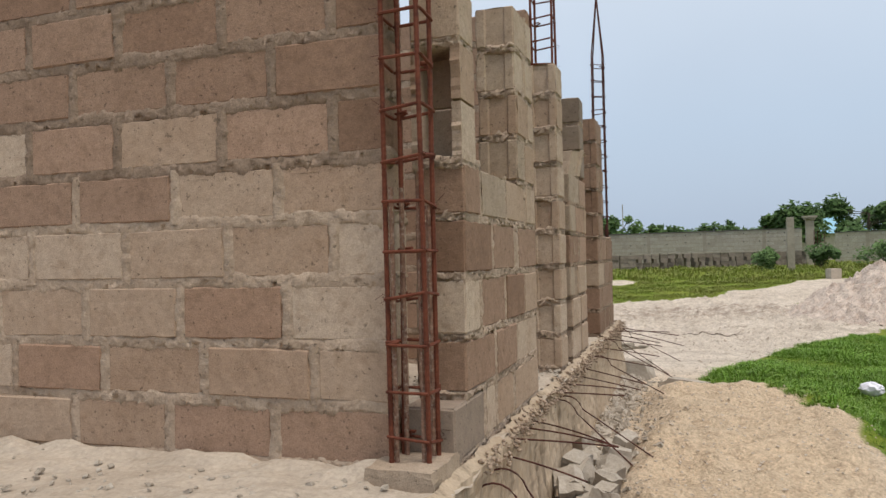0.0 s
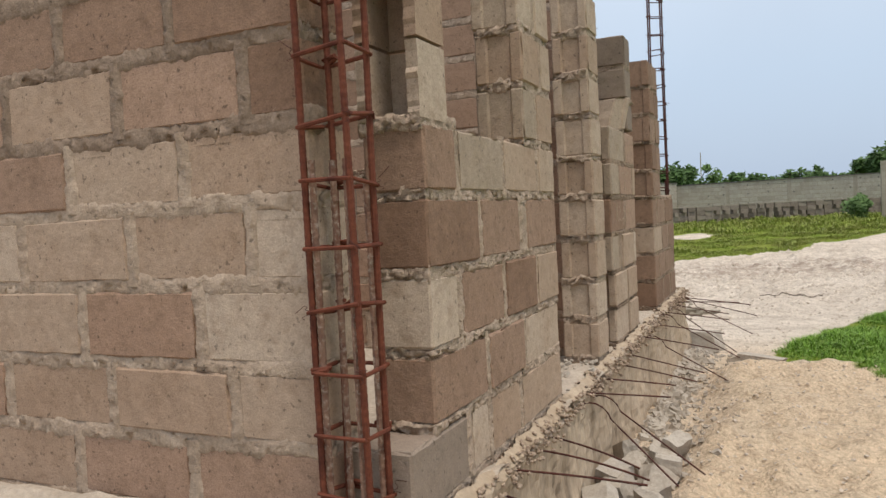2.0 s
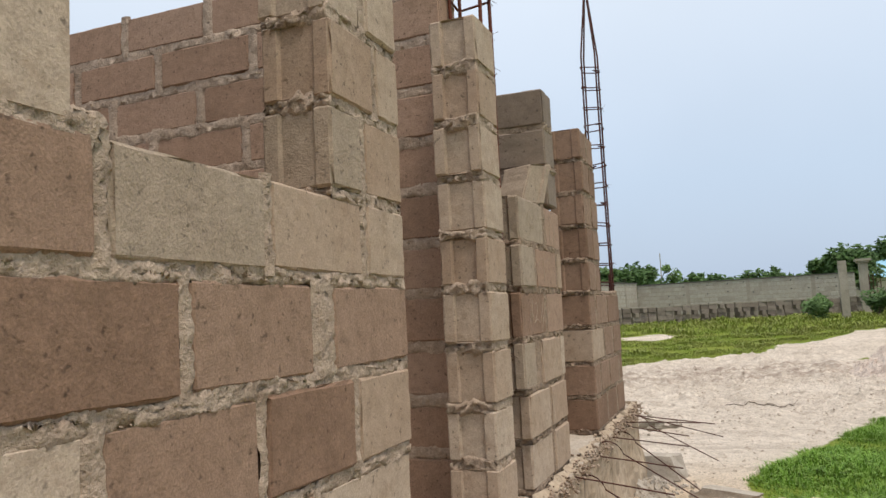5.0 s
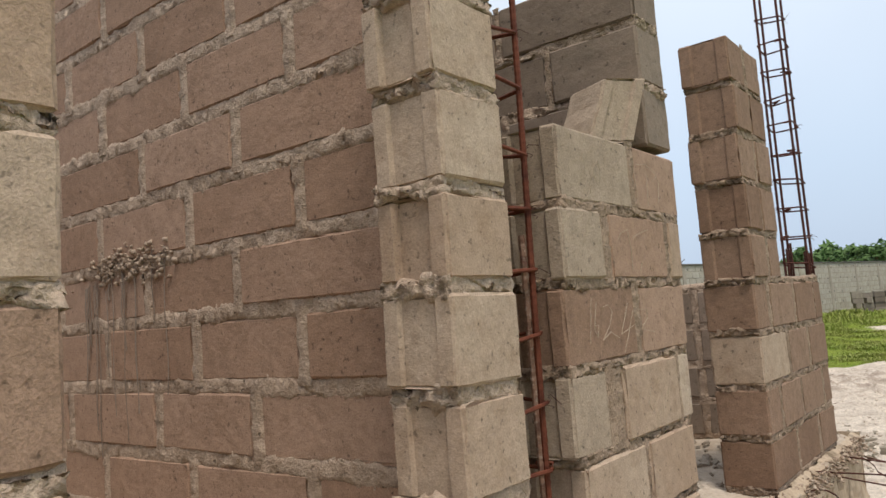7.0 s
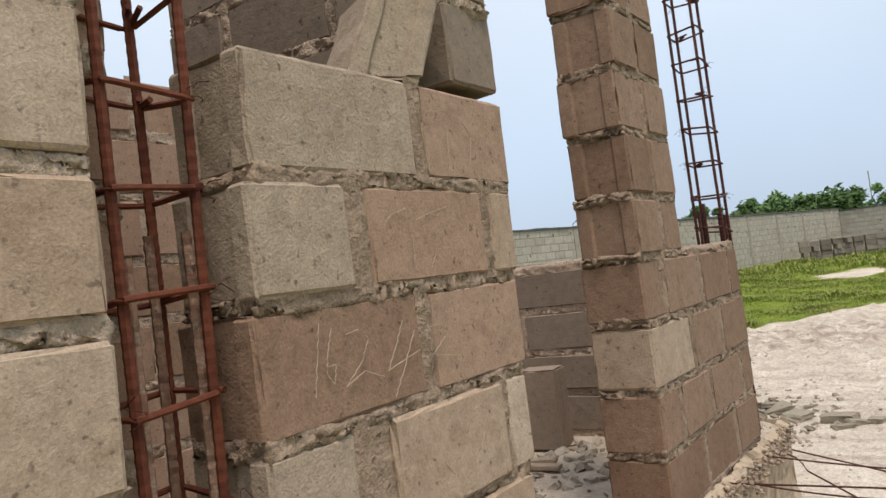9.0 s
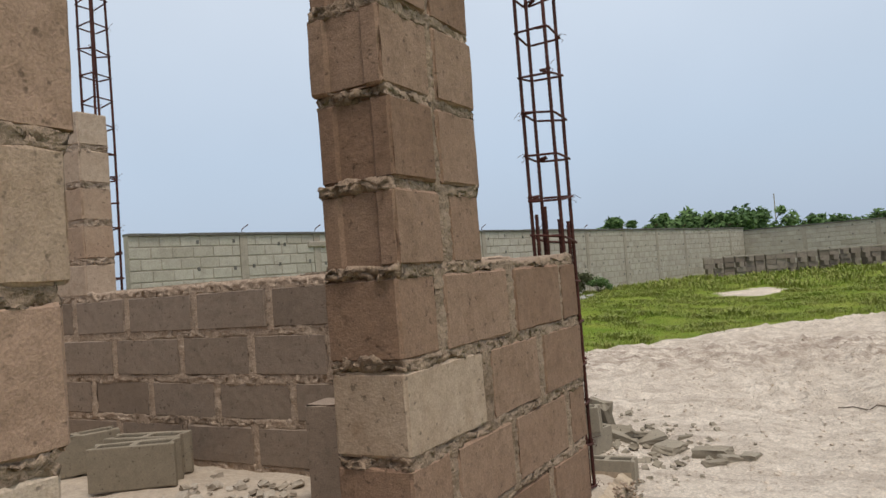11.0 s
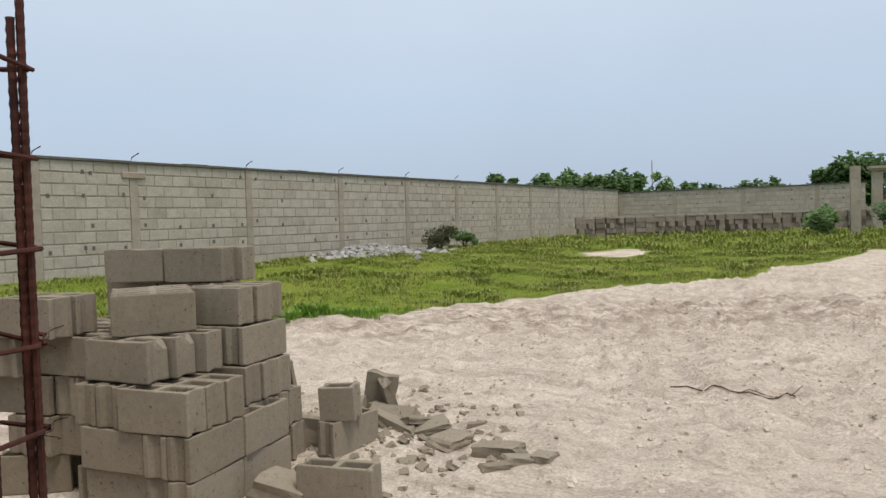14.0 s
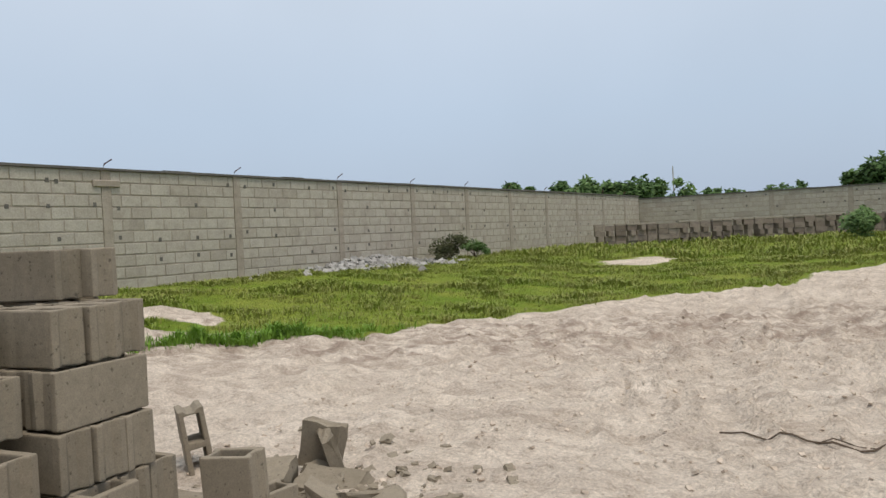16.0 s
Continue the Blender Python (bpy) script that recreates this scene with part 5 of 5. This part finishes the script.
            box_into(bm, length * i / n, length * (i + 1) / n, -0.05, 0.24, top + 0.003, top + 0.003 + h)
        part("coping", bm, COPING, wall, "dark weathered coping")
    return wall


boundary("wall_boundary_west", WALL_A, WALL_B, BASE_Z, 10, [2.8, 5.02, 8.4, 12.08, 15.55, 18.8, 22.0, 25.2, 28.4, 31.6, 34.6], 0, "long pale block boundary wall with pilasters", 300, 31)
boundary("wall_boundary_north", WALL_B, (6.6, 51.6), BASE_Z - 0.15, 10, 3.2, 3.6, "pale block boundary wall across the far end", 0, 32)
boundary("wall_boundary_beyond", (9.5, 58.0), (30.0, 52.0), 0.75, 8, 2.0, 4.0, "grey block wall beyond the gate", 0, 33)
boundary("wall_boundary_east", (8.65, 37.0), (7.0, 19.8), 0.12, 11, 1.6, 4.2, "pale block wall beside the gate", 0, 34, False, PLASTER)

# lintel-like ledge on the west wall
bm = bmesh.new()
box_into(bm, -0.3, 0.3, -0.05, 0.02, 0, 0.14)
bmesh.ops.bevel(bm, geom=bm.edges[:], offset=0.015, segments=1, affect="EDGES")
p = WALL_A + WALL_D * 5.02
ob = mesh_object("concrete_ledge", bm, PERIM_MORTAR)
ob.matrix_basis = pose(p.x, p.y, BASE_Z + 2.16, 0, 0, math.degrees(math.atan2(WALL_D.y, WALL_D.x)))
tagged(ob, "short concrete ledge cast on the boundary wall", "ledge", "", "structure")

# ---- low row of old stacked blocks before the far wall ----
OLD = []
OLD_TOP = shader("dusty_block", [(0.26, 0.225, 0.18), (0.36, 0.32, 0.265)], scale=1.5, grain=40, per_object=0.5, stain=0.3)
for i in range(3):
    v, f = rough_box(0.45, 0.225, 0.225, (2, 1, 1), 0.02, 90 + i)
    OLD.append(array_mesh("old_block", v, f, OLD_BLOCK))
v, f = rough_box(0.45, 0.24, 0.07, (2, 1, 1), 0.012, 99)
CAP = array_mesh("cap", v, f, OLD_TOP)
rnd = random.Random(21)
u = 0.0
start, end = Vector((-6.5, 42.7)), Vector((5.4, 48.6))
way = (end - start).normalized()
while u < (end - start).length:
    w = rnd.choice((0.9, 1.35, 1.35, 1.8))
    p = start + way * (u + w / 2)
    z = ground_height(p.x, p.y) - 0.02
    stack = thing("old_block_stack", p.x, p.y, z, "dark weathered blocks stacked in a low row on the grass", "block stack", "old block stacks", math.degrees(math.atan2(way.y, way.x)) + rnd.uniform(-6, 6))
    for k in range(5):
        n = int(w / 0.45)
        for i in range(n):
            if k == 4 and rnd.random() < 0.2:
                continue
            turn = 90 if rnd.random() < 0.3 else 0
            if k == 4:
                share("cap", CAP, pose((i - (n - 1) / 2) * 0.46, 0, 0.11 + 0.228 * k - 0.078, 0, 0, rnd.uniform(-4, 4)), stack)
                continue
            share("block", OLD[rnd.randrange(3)], pose((i - (n - 1) / 2) * 0.46, rnd.uniform(-0.05, 0.05), 0.11 + 0.228 * k, 0, 0, turn + rnd.uniform(-5, 5)), stack)
    u += w + rnd.uniform(0.0, 0.12)

# ---- pale stones, weeds and bushes at the boundary ----
rnd = random.Random(31)
spots = []
for _ in range(420):
    u, d = rnd.gauss(12.8, 1.3), abs(rnd.gauss(0.2, 0.8)) + 0.3
    p = WALL_A + WALL_D * u + WALL_N * d
    spots.append((p.x, p.y, ground_height(p.x, p.y) + max(0.0, 0.28 * (1 - abs(u - 12.8) / 3.0) * (1.6 - d)) * rnd.random(), rnd.uniform(0.5, 1.4)))
rubble("stone_heap", spots, 0.15, WHITE_STONE, "pale broken stones heaped at the boundary wall", 12)


def bush(x, y, size, material, seed, label, leaves=1400, leaf=0.09):
    rnd = random.Random(seed)
    ob = thing("bush", x, y, ground_height(x, y), label, "bush", "bushes")
    centres = []
    bm = bmesh.new()
    for _ in range(9):
        a, r = rnd.uniform(0, 6.3), rnd.uniform(0.1, 0.75) * size
        top = Vector((r * math.cos(a), r * math.sin(a), rnd.uniform(0.35, 0.95) * size))
        tube(bm, [(0, 0, -0.02), top * 0.5 + Vector((0, 0, 0.1 * size)), top], 0.012, 4)
        centres.append((top, rnd.uniform(0.18, 0.42) * size))
    part("stems", bm, BARK, ob)
    v, f = leaf_crown(rnd, centres, leaves, leaf)
    crown = new("crown", array_mesh("crown", v, f, material))
    crown.parent = ob
    return ob


p = WALL_A + WALL_D * 15.9 + WALL_N * 1.1
bush(p.x, p.y, 0.75, WEED, 1, "dry brown weeds growing at the boundary wall", 1300, 0.055)
p = WALL_A + WALL_D * 17.2 + WALL_N * 1.3
bush(p.x, p.y, 0.6, PALM, 2, "low green bush growing at the boundary wall", 1500, 0.05)
p = WALL_A + WALL_D * 15.0 + WALL_N * 1.5
bush(p.x, p.y, 0.5, WEED, 5, "dry brown weeds growing at the boundary wall", 1000, 0.05)
bush(3.75, 41.3, 1.0, PALM, 3, "dense dark green bush beside a concrete post", 1800, 0.10)
bush(6.3, 43.0, 1.1, LEAF, 4, "dense green bush beside the gate posts", 1400, 0.12)
bush(9.0, 43.0, 1.3, PALM, 6, "green bush beyond the gate posts", 1200, 0.12)

# ---- gate posts ----


def post(x, y, w, h, label, cap=0.0, material=PLASTER, tilt=0.0):
    ob = thing("gate_post", x, y, ground_height(x, y) - 0.05, label, "post", "gate posts")
    bm = bmesh.new()
    box_into(bm, -w / 2, w / 2, -w / 2, w / 2, 0, h)
    bmesh.ops.subdivide_edges(bm, edges=bm.edges[:], cuts=4, use_grid_fill=True)
    for v in bm.verts:
        v.co += 0.025 * noise.noise_vector(v.co * 2.4 + Vector((x, y, 0)))
    part("shaft", bm, material, ob)
    if cap:
        bm = bmesh.new()
        box_into(bm, -w / 2 - cap, w / 2 + cap, -w / 2 - cap, w / 2 + cap, h - 0.02, h + 0.10)
        box_into(bm, -w / 2 - cap * 0.5, w / 2 + cap * 0.5, -w / 2 - cap * 0.5, w / 2 + cap * 0.5, h - 0.12, h - 0.015)
        part("cap", bm, material, ob, "stepped concrete cap")
    return ob


post(4.72, 41.2, 0.34, 2.75, "rough pale concrete post standing in the grass", material=PERIM_MORTAR)
post(6.55, 48.0, 0.42, 2.9, "pale gate pillar with a flat cap", 0.16, PERIM_MORTAR)
post(7.95, 27.7, 0.72, 4.35, "tall pale gate pillar with a stepped cap", 0.2)
for i, (x, y, z1) in enumerate(((6.6, 46.2, 2.7), (7.0, 46.6, 2.5))):
    rebar_cage(x - 0.09, x + 0.09, y - 0.09, y + 0.09, ground_height(x, y), z1, 0.22, 0, "rusty cage standing beside the gate pillar", False, True, seed=50 + i)
for i, (x, y, h, lab) in enumerate(((9.3, 38.9, 5.3, "thin steel pole behind the block wall"), (9.0, 31.0, 4.7, "thin steel pole behind the block wall"), (9.0, 39.5, 4.4, "thin steel bar behind the block wall"), (8.7, 39.5, 4.2, "thin steel bar behind the block wall"))):
    bm = bmesh.new()
    tube(bm, [(0.004 * k * k, 0, h * k / 8) for k in range(9)], 0.045 if i < 2 else 0.025, 6)
    ob = mesh_object("steel_pole", bm, RUST_DARK)
    ob.matrix_basis = pose(x, y, ground_height(x, y))
    tagged(ob, lab, "pole", "steel poles")
v, f = rough_box(0.45, 0.45, 0.42, (2, 2, 2), 0.03, 61)
ob = new("concrete_stub", array_mesh("concrete_stub", v, f, PLASTER))
ob.matrix_basis = pose(5.62, 35.1, ground_height(5.62, 35.1) + 0.2, 0, 0, 20)
tagged(ob, "short pale concrete stub standing by the track", "stub")

# heap of pinkish sand and stones beside the track
rnd = random.Random(41)


def heap_point(u, v):
    x, y = 3.6 + 1.5 * u, 19.8 + 2.6 * v
    r = math.hypot(u, v)
    q = Vector((x, y, 0))
    h = 1.2 * max(0.0, 1 - r) ** 0.85 * (1 + 0.25 * noise.noise(q * 0.8)) + 0.36 * noise.noise(q * 1.6) * (1 - r) + 0.20 * noise.noise(q * 4.5) * (1 - r) + 0.08 * noise.noise(q * 11) * (r < 0.95)
    x += 0.7 * (1 - r) if r < 1 else 0
    return (x, y, ground_height(x, y) - 0.03 + max(-0.02, h))


HEAP = shader("pinkish_sand", [(0.36, 0.27, 0.215), (0.47, 0.375, 0.31), (0.57, 0.48, 0.41)], scale=1.6, grain=18, bump=1.0, depth=0.06, stain=0.5, stain_colour=(0.38, 0.25, 0.19))
sheet("sand_heap", span(-1.05, 1.05, 0.022), span(-1.05, 1.05, 0.022), heap_point, HEAP, "heap of pinkish sand and stones beside the track", "heap", "stuff")

# ---- trees beyond the wall ----


def tree(x, y, h, spread, seed, label, material=LEAF, leaves=2600, leaf=0.30, trunk=0.16, bare=0.35):
    rnd = random.Random(seed)
    ob = thing("tree", x, y, 0.4, label, "tree", "trees beyond the wall")
    bm = bmesh.new()
    pts = [(0.1 * math.sin(k), 0.1 * math.cos(k * 1.7), h * 0.75 * k / 6) for k in range(7)]
    rings = []
    for k, p in enumerate(pts):
        r = trunk * (1.25 - 0.14 * k)
        rings.append([bm.verts.new(Vector(p) + Vector((r * math.cos(a), r * math.sin(a), 0))) for a in [2 * math.pi * i / 7 for i in range(7)]])
    for a, c in zip(rings, rings[1:]):
        for i in range(7):
            bm.faces.new((a[i], a[(i + 1) % 7], c[(i + 1) % 7], c[i]))
    part("trunk", bm, BARK, ob)
    centres = []
    bm = bmesh.new()
    for k in range(16):
        z0 = h * rnd.uniform(bare, 0.75)
        a = rnd.uniform(0, 6.28)
        r = spread * rnd.uniform(0.35, 1.0)
        tip = Vector((r * math.cos(a), r * math.sin(a), z0 + h * rnd.uniform(0.02, 0.25)))
        tube(bm, [(0, 0, z0), tip * 0.55 + Vector((0, 0, 0.42 * z0)), tip], trunk * 0.22, 4)
        centres.append((tip, spread * rnd.uniform(0.20, 0.42)))
    part("limbs", bm, BARK, ob)
    v, f = leaf_crown(rnd, centres, leaves, leaf)
    crown = new("crown", array_mesh("crown", v, f, material))
    crown.parent = ob
    return ob


DARK_TREE = "dark green broad tree standing beyond the wall"
tree(-17.4, 64.0, 5.1, 1.35, 1, DARK_TREE, leaves=2200, leaf=0.26)
tree(7.9, 68.0, 4.7, 2.6, 2, DARK_TREE, leaves=3000)
tree(12.3, 61.0, 5.0, 2.5, 3, DARK_TREE, leaves=5200, leaf=0.26, bare=0.20)
tree(-6.6, 77.0, 5.0, 1.7, 4, "airy tree with thin foliage beyond the wall", PALM, 900, 0.28)
tree(11.2, 78.0, 4.6, 2.0, 5, DARK_TREE, leaves=1800)
tree(19.0, 74.0, 4.8, 2.4, 6, DARK_TREE)
tree(25.0, 70.0, 5.0, 2.6, 7, DARK_TREE)
for i in range(13):
    tree(-15.4 + 0.58 * i, 66.5 + 0.3 * i + 1.3 * (i % 3), 4.5 + 0.35 * math.sin(i * 2.1), 1.5, 20 + i, "leafy palm-like tree in a row beyond the wall", PALM if i % 3 == 1 else LEAF, 1500, 0.26, 0.10, 0.2)
for i in range(9):
    tree(-4.6 + 1.6 * i, 84.0, 4.2 + 0.5 * math.sin(i * 1.7), 1.2, 40 + i, "low hazy tree far beyond the wall", LEAF, 420, 0.32, 0.10)

# low woods closing the view between the trees
rnd = random.Random(61)
clumps = [((-15.6 + 0.30 * k + rnd.uniform(-0.3, 0.3), 72 + rnd.uniform(-1, 1), 3.9 + 0.55 * math.sin(k * 0.9) * rnd.random() + 0.5 * rnd.random()), rnd.uniform(0.6, 1.1)) for k in range(30)]
clumps += [((-5.0 + 0.9 * k + rnd.uniform(-0.4, 0.4), 86 + rnd.uniform(-1, 1), 3.2 + 0.6 * rnd.random()), rnd.uniform(0.5, 1.0)) for k in range(22)]
v, f = leaf_crown(rnd, clumps, 9000, 0.30)
tagged(new("far_woods", array_mesh("far_woods", v, f, LEAF)), "low dark green woods beyond the boundary wall", "woods", "", "stuff")

# thin mast
bm = bmesh.new()
tube(bm, [(0, 0, 0), (0, 0, 7.0)], 0.05, 6)
ob = mesh_object("mast", bm, PERIM_MORTAR)
ob.matrix_basis = pose(-7.4, 87.7, 0.3)
tagged(ob, "thin grey mast standing beyond the wall", "mast")


def house(x, y, w, d, h, rz, label):
    ob = thing("house", x, y, 0.5, label, "house", "", rz)
    bm = bmesh.new()
    box_into(bm, -w / 2, w / 2, -d / 2, d / 2, 0, h)
    part("wall", bm, PLASTER, ob)
    bm = bmesh.new()
    rise = 1.5
    c = [bm.verts.new(p) for p in ((-w / 2 - 0.4, -d / 2 - 0.4, h), (w / 2 + 0.4, -d / 2 - 0.4, h), (w / 2 + 0.4, d / 2 + 0.4, h), (-w / 2 - 0.4, d / 2 + 0.4, h), (-w / 4, 0, h + rise), (w / 4, 0, h + rise))]
    for q in ((0, 1, 5, 4), (1, 2, 5), (2, 3, 4, 5), (3, 0, 4), (3, 2, 1, 0)):
        bm.faces.new([c[i] for i in q])
    part("roof", bm, ROOF_BLUE, ob, "blue metal roof")
    bm = bmesh.new()
    box_into(bm, -0.5, 0.5, -d / 2 - 0.03, -d / 2 + 0.02, 1.0, 2.1)
    part("window", bm, COPING, ob)
    return ob


house(12.4, 76.0, 4.2, 4.5, 2.5, 10, "low house with a blue metal roof beyond the wall")
# long dark roof showing over the west wall
bm = bmesh.new()
box_into(bm, -3.2, 3.2, -2, 2, 0, 2.9)
roof = thing("shed", -15.0, 46.0, 0.4, "shed with a dark roof behind the boundary wall", "shed", "", 78)
part("wall", bm, PLASTER, roof)
bm = bmesh.new()
c = [bm.verts.new(q) for q in ((-3.6, -2.4, 2.9), (3.6, -2.4, 2.9), (3.6, 2.4, 2.9), (-3.6, 2.4, 2.9), (-3.0, 0, 3.45), (3.0, 0, 3.45))]
for q in ((0, 1, 5, 4), (1, 2, 5), (2, 3, 4, 5), (3, 0, 4), (3, 2, 1, 0)):
    bm.faces.new([c[i] for i in q])
part("roof", bm, COPING, roof, "dark sheet roof")

# ---- grass ----
rnd = random.Random(51)


def scatter(count, x0, x1, y0, y1, least, size):
    out = []
    for _ in range(count):
        x, y = rnd.uniform(x0, x1), rnd.uniform(y0, y1)
        t = turf_at(x, y) + 0.55 * noise.noise(Vector((x * 1.7, y * 1.7, 4))) - 0.12 + 0.2 * noise.noise(Vector((x * 6, y * 6, 4)))
        if t > least and (from_wall(x, y) > 0.15 or y > 53):
            out.append((x, y, ground_height(x, y), size * min(1.0, 0.35 + 1.3 * (t - least)) * max(0.25, 0.5 + 0.6 * rnd.random() + 1.1 * noise.noise(Vector((x * 0.8, y * 0.8, 9))))))
    return out


tagged(blades("grass_near", scatter(42000, 0.0, 5.5, 3.0, 15.5, 0.42, 1.0), GRASS_NEAR, 0.085, 0.009, 6, 1, 0.07, 1.4), "lush green grass beside the sand mound", "grass", "", "stuff")
tagged(blades("grass_field", scatter(40000, -12.5, 8.5, 15.5, 36, 0.5, 1.0), GRASS, 0.09, 0.022, 7, 2, 0.16, 1.5), "green grass field between track and wall", "grass", "", "stuff")
tagged(blades("grass_far", scatter(12000, -9.0, 13.0, 34, 54, 0.5, 1.0), GRASS, 0.20, 0.05, 5, 3, 0.18, 0.9), "tall green grass towards the far wall", "grass", "", "stuff")

tagged(blades("broad_weeds", scatter(16000, 0.0, 5.5, 3.0, 15.5, 0.40, 1.0), PALM_LOW, 0.055, 0.030, 5, 7, 0.07, 2.0), "low broad-leaved weeds among the grass", "weeds", "", "stuff")

strip = []
for _ in range(900):
    x, y = rnd.gauss(-6.05, 0.45), rnd.gauss(18.0, 0.22)
    y += 1.3 * (x + 6.05)
    strip.append((x, y, ground_height(x, y), rnd.uniform(0.4, 1.3)))
tagged(blades("grass_strip", strip, GRASS_NEAR, 0.11, 0.014, 7, 5, 0.08, 1.4), "low strip of weeds on the edge of the sand", "grass", "", "stuff")

# ---- the single blocks of all walls ----
for name, me, m, parent in PIECES:
    share(name, me, m, parent)
